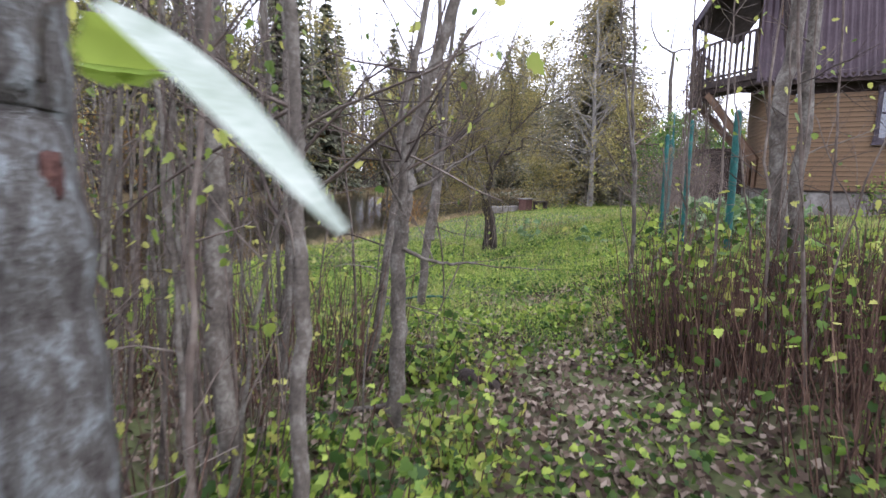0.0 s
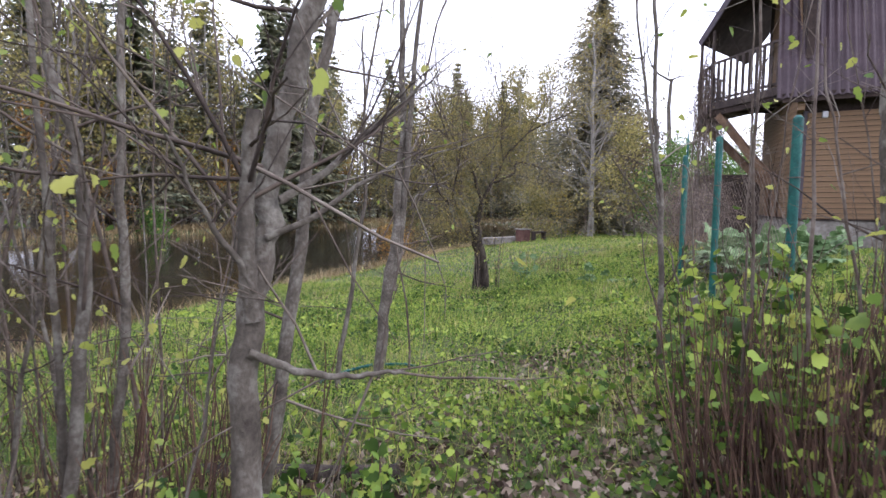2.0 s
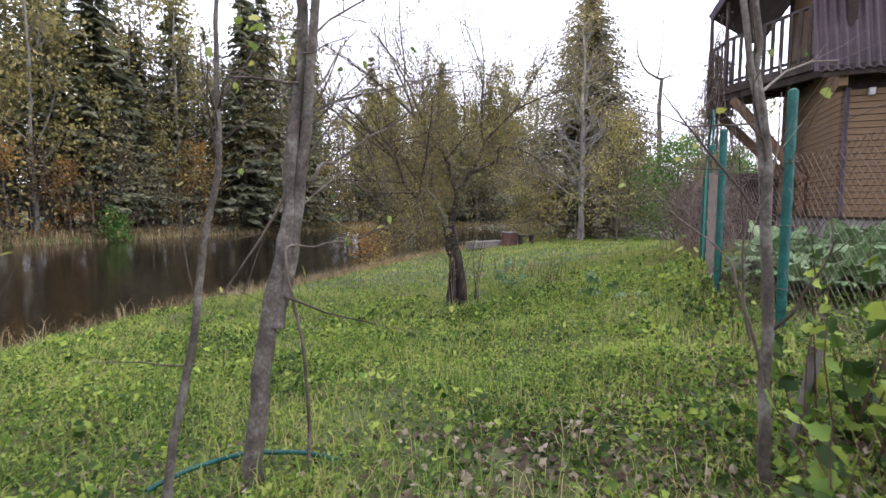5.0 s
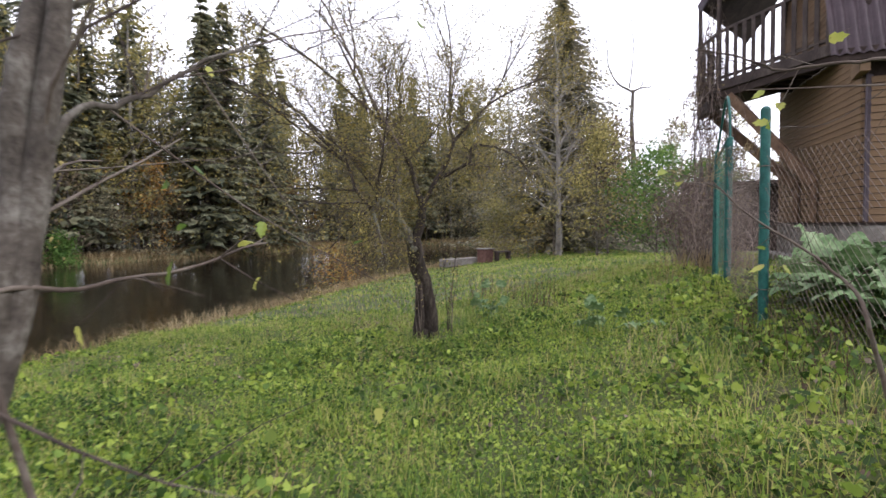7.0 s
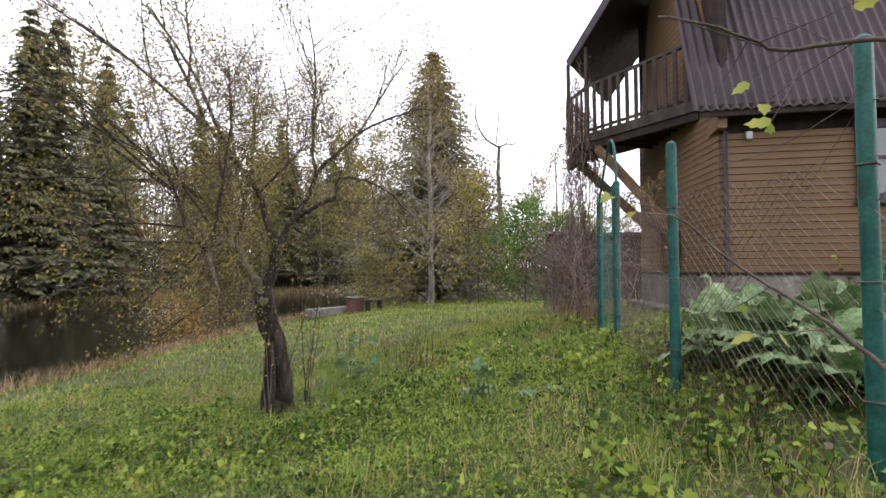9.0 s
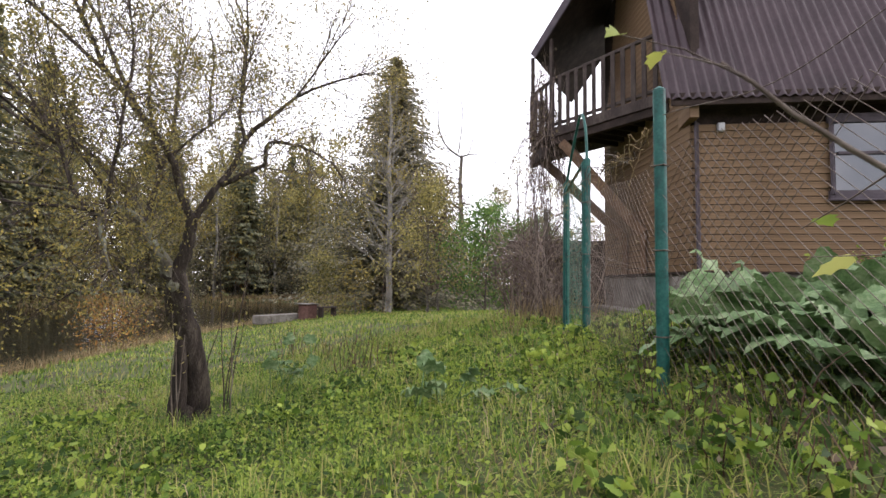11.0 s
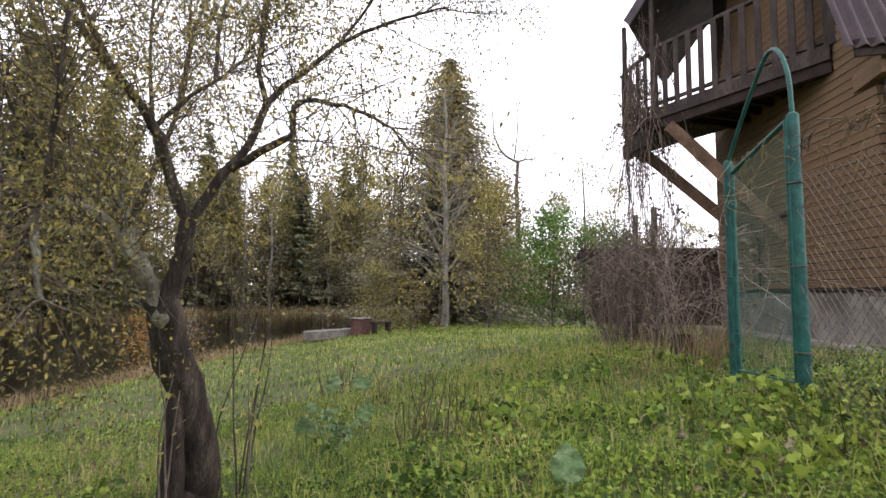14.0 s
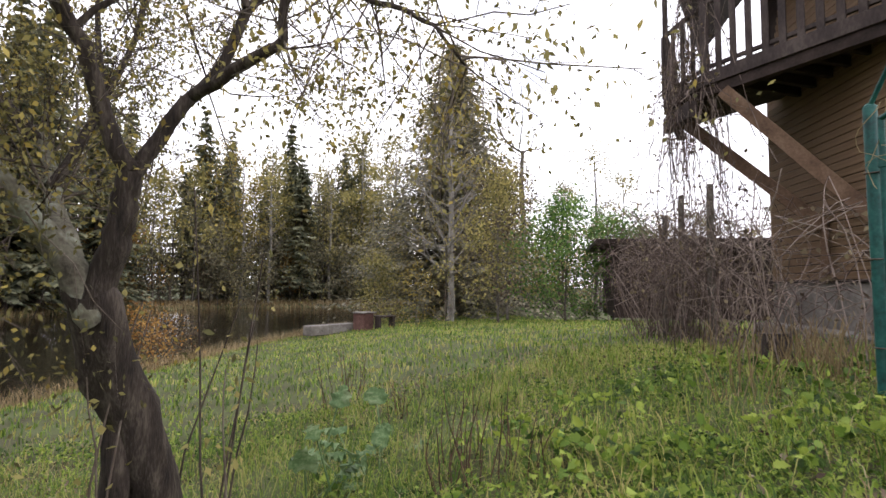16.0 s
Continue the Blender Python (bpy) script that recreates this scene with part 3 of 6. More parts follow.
def siding_wall(name, start, along, normal, length, z0, z1, label, shape=None):
    """A wall core with one lapped board above another; shape gives a board's ends at a height."""
    wall = thing(name, label, "wall", kind="structure")
    mid = start + along * length / 2 - normal * 0.09
    part("core", box_mesh("core", (length, 0.14, z1 - z0), DARKWOOD, Matrix.Translation(mid + Vector((0, 0, (z0 + z1) / 2))) @ Matrix.Rotation(math.atan2(along.y, along.x), 4, "Z"), 0), wall)
    z, h = z0, 0.116
    me = box_mesh("board", (1, 0.03, h - 0.013), SIDING, None, 0.005)
    i = 0
    while z + h <= z1 + 0.01:
        a, b = shape(z + h) if shape else (0.0, length)
        if b - a > 0.1:
            p = start + along * (a + b) / 2 + normal * 0.004
            ob = part("board", me, wall)
            ob.matrix_local = Matrix.Translation(p + Vector((0, 0, z + h / 2))) @ Matrix.Rotation(math.atan2(along.y, along.x), 4, "Z") @ Matrix.Rotation(0.11 if along.cross(Vector((0, 0, 1))).dot(normal) > 0 else -0.11, 4, "X") @ Matrix.Diagonal((b - a, 1, 1, 1))
        z += h
        i += 1
    return wall


def house():
    # foundation
    base = thing("house_base", "cracked grey concrete foundation under the wooden house", "foundation", kind="structure")
    for a, d, n, L in ((C0, DA, NA, LEN_A), (C0, DB, NB, LEN_B)):
        p, q = a - n * 0.1 + Vector((0, 0, 0.66)), a + d * L - n * 0.1 + Vector((0, 0, 0.66))
        beam("plinth", p, q, 0.26, 1.12, CONCRETE, base, bevel=0.02)
        p, q = a + n * 0.18 + Vector((0, 0, 0.32)), a + d * L + n * 0.18 + Vector((0, 0, 0.32))
        beam("footing", p, q, 0.4, 0.5, CONCRETE, base, bevel=0.03)
        p, q = a + n * 0.03 + Vector((0, 0, FLOOR_Z)), a + d * L + n * 0.03 + Vector((0, 0, FLOOR_Z))
        beam("flashing", p, q, 0.09, 0.022, DARKWOOD, base)
    siding_wall("wall_north", C0, DA, NA, LEN_A, FLOOR_Z + 0.02, 7.6, "ochre painted wooden board siding under the balcony", lambda z: (0.0, LEN_A) if z < 4.4 else (0.05 + (z - 4.4) * 0.3, LEN_A - (z - 4.4) * 0.3))
    siding_wall("wall_west", C0, DB, NB, LEN_B, FLOOR_Z + 0.02, WALL_TOP, "ochre painted wooden board siding with a window")
    trim = thing("corner_trim", "dark maroon painted corner boards of the house", "trim", kind="structure")
    beam("corner_board", C0 + DB * 0.08 + NB * 0.032 + Vector((0, 0, FLOOR_Z + 0.03)), C0 + DB * 0.08 + NB * 0.032 + Vector((0, 0, WALL_TOP + 0.02)), 0.17, 0.03, TRIM, trim)
    # the soffit and roof
    roof = thing("roof", "dark brown corrugated roof with steep sides", "roof", kind="structure")
    eave_z, run, rise = 3.86, 1.9, 3.9
    e0 = C0 - DB * 0.5 + NB * 0.42 + Vector((0, 0, eave_z))
    length = LEN_B + 1.0
    wave, per = 0.15, 8
    nx, ny = int(length / wave * per), 2
    V = []
    slope = (-NB * run + Vector((0, 0, rise)))
    up_n = slope.cross(DB).normalized()
    if up_n.z < 0:
        up_n = -up_n
    for k in range(3):
        for i in range(nx + 1):
            s = i / per * wave
            V.append(e0 + DB * s + slope * (k / 2) + up_n * 0.024 * math.sin(2 * math.pi * i / per))
    V2 = [p - up_n * 0.008 for p in V]
    n1 = nx + 1
    F = [(k * n1 + i, k * n1 + i + 1, (k + 1) * n1 + i + 1, (k + 1) * n1 + i) for k in range(2) for i in range(nx)]
    o = len(V)
    F2 = [tuple(j + o for j in reversed(f)) for f in F]
    part("corrugated_sheet", np_mesh("corrugated_sheet", [tuple(p) for p in V + V2], F + F2, ROOFING, True), roof)
    top0 = e0 + slope
    part("upper_slope", box_mesh("upper_slope", (length, 3.6, 0.08), ROOFING, beam_matrix(top0 - NB * 1.7 + Vector((0, 0, 0.6)), top0 + DB * length - NB * 1.7 + Vector((0, 0, 0.6))) @ Matrix.Rotation(radians(18), 4, "X")), roof)
    beam("fascia", e0 + DB * 0.1 - NB * 0.05 + Vector((0, 0, 0.0)), e0 + DB * (length - 0.1) - NB * 0.05 + Vector((0, 0, 0.0)), 0.03, 0.2, DARKWOOD, roof)
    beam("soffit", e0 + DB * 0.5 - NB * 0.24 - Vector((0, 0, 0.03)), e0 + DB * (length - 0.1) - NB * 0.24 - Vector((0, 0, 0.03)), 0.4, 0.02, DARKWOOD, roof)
    # dark set-back strip above the siding, stands in for the eave's shade
    beam("eave_shade_strip", C0 + DB * 0.02 - NB * 0.12 + Vector((0, 0, 3.8)), C0 + DB * LEN_B - NB * 0.12 + Vector((0, 0, 3.8)), 0.05, 0.44, DARKWOOD, roof, "dark strip standing in for the shaded recess under the eave")
    beam("bracket", C0 + NA * 0.03 + NB * 0.36 + DA * 0.07 + Vector((0, 0, 3.72)), C0 + NB * -0.3 + DA * 0.07 + Vector((0, 0, 3.72)), 0.14, 0.24, SIDING, roof, "ochre painted eave bracket")
    # gable overhang above the balcony, far slope
    v0 = Vector((14.0, 13.2, 6.15))
    ridge = Vector((13.6, 10.6, 8.4))
    deep = bear(72) * 3.4
    pts = [v0, ridge, ridge + deep, v0 + deep]
    bm = bmesh.new()
    lower = [bm.verts.new(p) for p in pts]
    upper = [bm.verts.new(p + Vector((-0.03, 0.06, 0.12))) for p in pts]
    bm.faces.new(lower)
    bm.faces.new(upper[::-1])
    for i in range(4):
        bm.faces.new((lower[i], upper[i], upper[(i + 1) % 4], lower[(i + 1) % 4]))
    bmesh.ops.recalc_face_normals(bm, faces=bm.faces)
    me = bpy.data.meshes.new("gable_overhang")
    bm.to_mesh(me)
    bm.free()
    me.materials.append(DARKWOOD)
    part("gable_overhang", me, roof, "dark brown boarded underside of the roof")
    beam("barge_board", v0 + Vector((-0.05, 0, 0.0)), ridge + Vector((-0.05, 0, 0.0)), 0.04, 0.2, TRIM, roof)
    # rear walls that close the house
    back = thing("wall_back", "plain hidden back walls of the house", "wall", kind="structure")
    far_a, far_b = C0 + DA * LEN_A, C0 + DB * LEN_B
    far_c = far_a + DB * LEN_B
    for p, q in ((far_a, far_c), (far_b, far_c)):
        beam("back_panel", p + Vector((0, 0, 2.3)), q + Vector((0, 0, 2.3)), 0.14, 4.2, SIDING, back)


def window():
    w = thing("window_1", "small two-pane window with a dark blue-grey frame", "window", kind="structure")
    a, b, z0, z1 = 2.02, 3.25, 2.42, 3.6
    n = NB * 0.05

    def at(s, z, off=0.0):
        return C0 + DB * s + n + NB * off + Vector((0, 0, z))
    for s in (a, b):
        beam("frame", at(s, z0), at(s, z1), 0.14, 0.05, TRIM, w)
    for z in (z0, z1):
        beam("frame", at(a - 0.07, z, 0.002), at(b + 0.07, z, 0.002), 0.05, 0.14, TRIM, w)
    beam("sill", at(a - 0.1, z0 - 0.08, 0.03), at(b + 0.1, z0 - 0.08, 0.03), 0.1, 0.03, TRIM, w)
    zm = (z0 + z1) / 2 + 0.05
    beam("sash", at(a + 0.07, zm, 0.0), at(b - 0.07, zm, 0.0), 0.04, 0.05, TRIM, w)
    for lo, hi in ((z0, zm), (zm, z1)):
        beam("pane", at(a, (lo + hi) / 2, -0.02), at(b, (lo + hi) / 2, -0.02), 0.01, hi - lo - 0.02, GLASS, w, bevel=0)


def balcony():
    P1, P2, P3 = Vector((13.42, 9.97, 0)), Vector((13.96, 12.68, 0)), Vector((14.5, 13.6, 0))
    P4 = P3 + bear(70) * 1.6
    W1 = C0 + DA * 3.8
    z = 4.3
    bal = thing("balcony", "weathered brown wooden balcony with slatted railing and dark underside", "balcony")
    bm = bmesh.new()
    ring = [P1, P2, P3, P4, W1]
    lo = [bm.verts.new(p + Vector((0, 0, z - 0.06))) for p in ring]
    hi = [bm.verts.new(p + Vector((0, 0, z))) for p in ring]
    bm.faces.new(lo)
    bm.faces.new(hi)
    for i in range(5):
        bm.faces.new((lo[i], hi[i], hi[(i + 1) % 5], lo[(i + 1) % 5]))
    bmesh.ops.recalc_face_normals(bm, faces=bm.faces)
    me = bpy.data.meshes.new("deck")
    bm.to_mesh(me)
    bm.free()
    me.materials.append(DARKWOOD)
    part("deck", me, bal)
    up = Vector((0, 0, 1))
    for i, (p, q) in enumerate(((P1, P2), (P2, P3), (P3, P4))):
        d = (q - p).normalized()
        side = Vector((-d.y, d.x, 0))
        beam("rim_board", p + up * (z - 0.02) + side * 0.03, q + up * (z - 0.02) + side * 0.03, 0.05, 0.2, RAILWOOD, bal)
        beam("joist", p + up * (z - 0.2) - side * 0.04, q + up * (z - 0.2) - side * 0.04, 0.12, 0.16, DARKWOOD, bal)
        beam("top_rail", p + up * (z + 1.18), q + up * (z + 1.18), 0.07, 0.06, RAILWOOD, bal)
        beam("lower_rail", p + up * (z + 0.17) - side * 0.005, q + up * (z + 0.17) - side * 0.005, 0.05, 0.06, RAILWOOD, bal)
        n = max(3, int((q - p).length / 0.225))
        for k in range(n + 1):
            c = p + (q - p) * k / n
            wide = 0.15 if k in (0, n) else 0.1
            part("picket", box_mesh("picket", (wide, 0.024, 1.09), RAILWOOD, Matrix.Translation(c + up * (z + 0.625) + side * 0.03) @ Matrix.Rotation(math.atan2(d.y, d.x), 4, "Z")), bal)
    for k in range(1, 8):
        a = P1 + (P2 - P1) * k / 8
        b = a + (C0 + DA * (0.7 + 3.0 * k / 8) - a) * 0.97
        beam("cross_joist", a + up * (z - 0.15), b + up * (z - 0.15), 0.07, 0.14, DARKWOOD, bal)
    beam("front_beam", P2 + up * (z - 0.42) + Vector((-0.03, 0.2, 0)), P3 + up * (z - 0.42), 0.14, 0.26, RAILWOOD, bal)
    for s, tip in ((1.75, P2 + (P1 - P2) * 0.1), (2.75, P3 + (P2 - P3) * 0.2)):
        foot = C0 + DA * s + NA * 0.09
        beam("brace", tip + up * (z - 0.28), foot + up * 2.0, 0.13, 0.19, BRACEWOOD, bal, "slanting brown timber brace")
        beam("wall_post", foot + up * 1.25, foot + up * 2.1, 0.08, 0.1, BRACEWOOD, bal)
    for p in (P2 + Vector((0.02, 0.05, 0)), P3):
        beam("roof_post", p + up * z, p + up * 6.4, 0.07, 0.07, RAILWOOD, bal)
    return P2, P3


house()
window()
P2, P3 = balcony()
eave_lamp = thing("wall_lamp", "small grey box lamp under the eave", "lamp")
part("lamp_box", box_mesh("lamp_box", (0.11, 0.08, 0.14), GREYMETAL, Matrix.Translation(C0 + DB * 0.42 + NB * 0.07 + Vector((0, 0, 3.5))) @ Matrix.Rotation(radians(-52), 4, "Z"), 0.015), eave_lamp)


# ---- shed ----
def shed():
    s = thing("shed", "low dark wooden shed with a flat roof", "shed", kind="structure")
    a = Vector((23.6, 20.6, 0))
    d = bear(140)
    n = Vector((d.y, -d.x, 0))
    g0 = gz(a.x, a.y) + 0.25
    mid = a + d * 4 - n * 2
    for i in range(40):
        c = a + d * (0.1 + i * 0.2)
        part("plank", box_mesh("plank", (0.19, 0.03, 2.7), DARKWOOD, Matrix.Translation(c + Vector((0, 0, g0 + 1.3))) @ Matrix.Rotation(math.atan2(d.y, d.x), 4, "Z"), 0.004), s)
    part("body", box_mesh("body", (8, 3.8, 2.7), DARKWOOD, Matrix.Translation(mid + Vector((0, 0, g0 + 1.3))) @ Matrix.Rotation(math.atan2(d.y, d.x), 4, "Z")), s)
    part("roof", box_mesh("roof", (9.4, 5.2, 0.2), DARKWOOD, Matrix.Translation(mid + Vector((0, 0, g0 + 2.78))) @ Matrix.Rotation(math.atan2(d.y, d.x), 4, "Z"), 0.02), s)


shed()


# ---- fence ----
def post(x, y, top, r=0.045, lean=(0, 0), label="green painted steel fence post"):
    g0 = gz(x, y)
    p = thing("fence_post", label, "fence post", "green fence posts", at=(x, y, g0))
    tb = Tubes()
    tb.add([(0, 0, -0.3), (lean[0] * 0.5, lean[1] * 0.5, (top - g0) * 0.5), (lean[0], lean[1], top - g0)], r, r, 10)
    part("shaft", tb.mesh("shaft", GREENPAINT), p)
    cap = Tubes()
    cap.add([(lean[0], lean[1], top - g0 - 0.01), (lean[0], lean[1], top - g0 + 0.012), (lean[0], lean[1], top - g0 + 0.022)], r * 1.06, r * 0.3, 10)
    part("cap", cap.mesh("cap", GREENPAINT), p)
    for z in (0.35, 0.9, 1.45):
        part("wire_tie", box_mesh("wire_tie", (0.09, 0.09, 0.008), WIRE, Matrix.Translation((lean[0] * z / 2, lean[1] * z / 2, z)), 0.003), p)
    return p


POSTS = {"E": (5.55, 4.5, 2.3), "D": (6.81, 6.33, 2.4), "C": (7.75, 7.73, 2.3), "B": (9.3, 9.18, 2.36), "A": (10.08, 9.92, 2.3)}
for key, (x, y, top) in POSTS.items():
    post(x, y, top, 0.041, (0.08, 0.03) if key in "BA" else (0.0, 0.0))


def chain_link(a, b, z_bottom, z_top, cell, mat, name, label, r=0.0022, sag=0.1):
    a, b = Vector(a), Vector(b)
    length = (b - a).length
    d = (b - a) / length
    side = Vector((-d.y, d.x, 0))
    tb = Tubes()
    h = z_top - z_bottom

    def top_at(s):
        return h - sag * math.sin(math.pi * min(max(s / length, 0), 1))
    ob = thing(name, label, "fence")
    n = int((length + h) / cell)
    for sign in (1, -1):
        for k in range(n + 1):
            s0 = k * cell - (h if sign > 0 else 0)
            pts = []
            for q in np.linspace(0, h, 8):
                s = s0 + q if sign > 0 else s0 + (h - q) - 0.0
                s = s if sign > 0 else s
                if 0 <= s <= length and q <= top_at(s):
                    p = a + d * s
                    pts.append((p.x + side.x * 0.01 * sign, p.y + side.y * 0.01 * sign, gz(p.x, p.y) + z_bottom + q))
            if len(pts) > 1:
                tb.add(pts, r, r, 3)
    part("mesh", tb.mesh("mesh", mat), ob)
    tw = Tubes()
    tw.add([tuple(a + d * s + Vector((0, 0, gz((a + d * s).x, (a + d * s).y) + z_bottom + top_at(s)))) for s in np.linspace(0, length, 12)], 0.003, 0.003, 4)
    part("top_wire", tw.mesh("top_wire", mat), ob)
    return ob


def p3(k):
    return (POSTS[k][0], POSTS[k][1], 0)


chain_link(p3("D"), p3("C"), 0.05, 1.78, 0.075, WIRE, "chain_link_fence", "rusty chain-link mesh between green posts", 0.0022)
chain_link(p3("E"), p3("D"), 0.05, 1.75, 0.09, WIRE, "chain_link_fence", "rusty chain-link mesh between green posts", 0.0022)
chain_link(p3("C"), p3("B"), 0.05, 1.75, 0.07, WIRE, "chain_link_fence", "rusty chain-link mesh beside the gate", 0.0022)


def gate():
    g = thing("garden_gate", "narrow green steel gate frame with fine wire mesh and an arch", "gate")
    a, b = Vector((9.36, 9.24, 0)), Vector((10.03, 9.87, 0))
    ga, gb = gz(a.x, a.y), gz(b.x, b.y)
    up = Vector((0, 0, 1))

    def bar(name, pts, r, mat=GREENPAINT):
        tb = Tubes()
        tb.add([tuple(p) for p in pts], r, r, 8)
        part(name, tb.mesh(name, mat), g)
    bar("stile", [a + up * (ga + 0.12), a + up * (ga + 1.88)], 0.02)
    bar("stile", [b + up * (gb + 0.12), b + up * (gb + 1.78)], 0.02)
    bar("rail", [a + up * (ga + 1.87), b + up * (gb + 1.77)], 0.018)
    bar("rail", [a + up * (ga + 0.95), b + up * (gb + 0.95)], 0.005, WIRE)
    bar("rail", [a + up * (ga + 0.14), b + up * (gb + 0.14)], 0.009)
    pa, pb = Vector((9.38, 9.21, 2.36)), Vector((10.16, 9.95, 2.3))
    arch = [pa, pa + up * 0.3 + (pb - pa) * 0.03, pa + up * 0.52 + (pb - pa) * 0.14, pa + up * 0.58 + (pb - pa) * 0.28, pa + up * 0.45 + (pb - pa) * 0.5, pa + up * 0.2 + (pb - pa) * 0.8, pb]
    bar("arch", smooth_line([tuple(p) for p in arch], 24), 0.016)
    tb = Tubes()
    for i in range(1, 26):
        p = a + (b - a) * i / 26
        z0 = gz(p.x, p.y)
        tb.add([(p.x, p.y, z0 + 0.14), (p.x, p.y, z0 + 1.8)], 0.0012, 0.0012, 3)
    for i in range(1, 44):
        z = 0.14 + i * 0.038
        tb.add([(a.x, a.y, ga + z), (b.x, b.y, gb + z)], 0.0012, 0.0012, 3)
    part("wire_mesh", tb.mesh("wire_mesh", WIREGREEN), g)
    part("latch", box_mesh("latch", (0.12, 0.03, 0.03), DARKWOOD, beam_matrix(a + up * (ga + 1.25), b + up * (gb + 1.25)) @ Matrix.Translation((-0.4, 0, 0))), g)
    part("hinge", box_mesh("hinge", (0.05, 0.05, 0.08), GREENPAINT, Matrix.Translation(b + up * (gb + 1.5))), g)
    part("hinge", box_mesh("hinge", (0.05, 0.05, 0.08), GREENPAINT, Matrix.Translation(b + up * (gb + 0.4))), g)


gate()


# ---- old apple tree ----
def stem_path(pts, n, wob, seed):
    return smooth_line(pts, n, wob, seed)


def twigs_on(tb, tips, path, r, g, count, length, depth=1, down=0.0, start=0.25):
    """Side shoots along a limb."""
    n = len(path)
    for _ in range(count):
        f = g.uniform(start, 1.0)
        k = min(int(f * (n - 1)), n - 2)
        b = path[k] + (path[k + 1] - path[k]) * (f * (n - 1) - k)
        d = path[k + 1] - path[k]
        d = d / (np.linalg.norm(d) + 1e-9) * 0.6 + g.normal(0, 0.75, 3) + [0, 0, 0.25 - down]
        grow(tb, tips, b, d / np.linalg.norm(d), length * g.uniform(0.5, 1.2), r * g.uniform(0.7, 1.1), depth, g, 0.6, 0.1 - down, (3, 6), 4, 0.4)


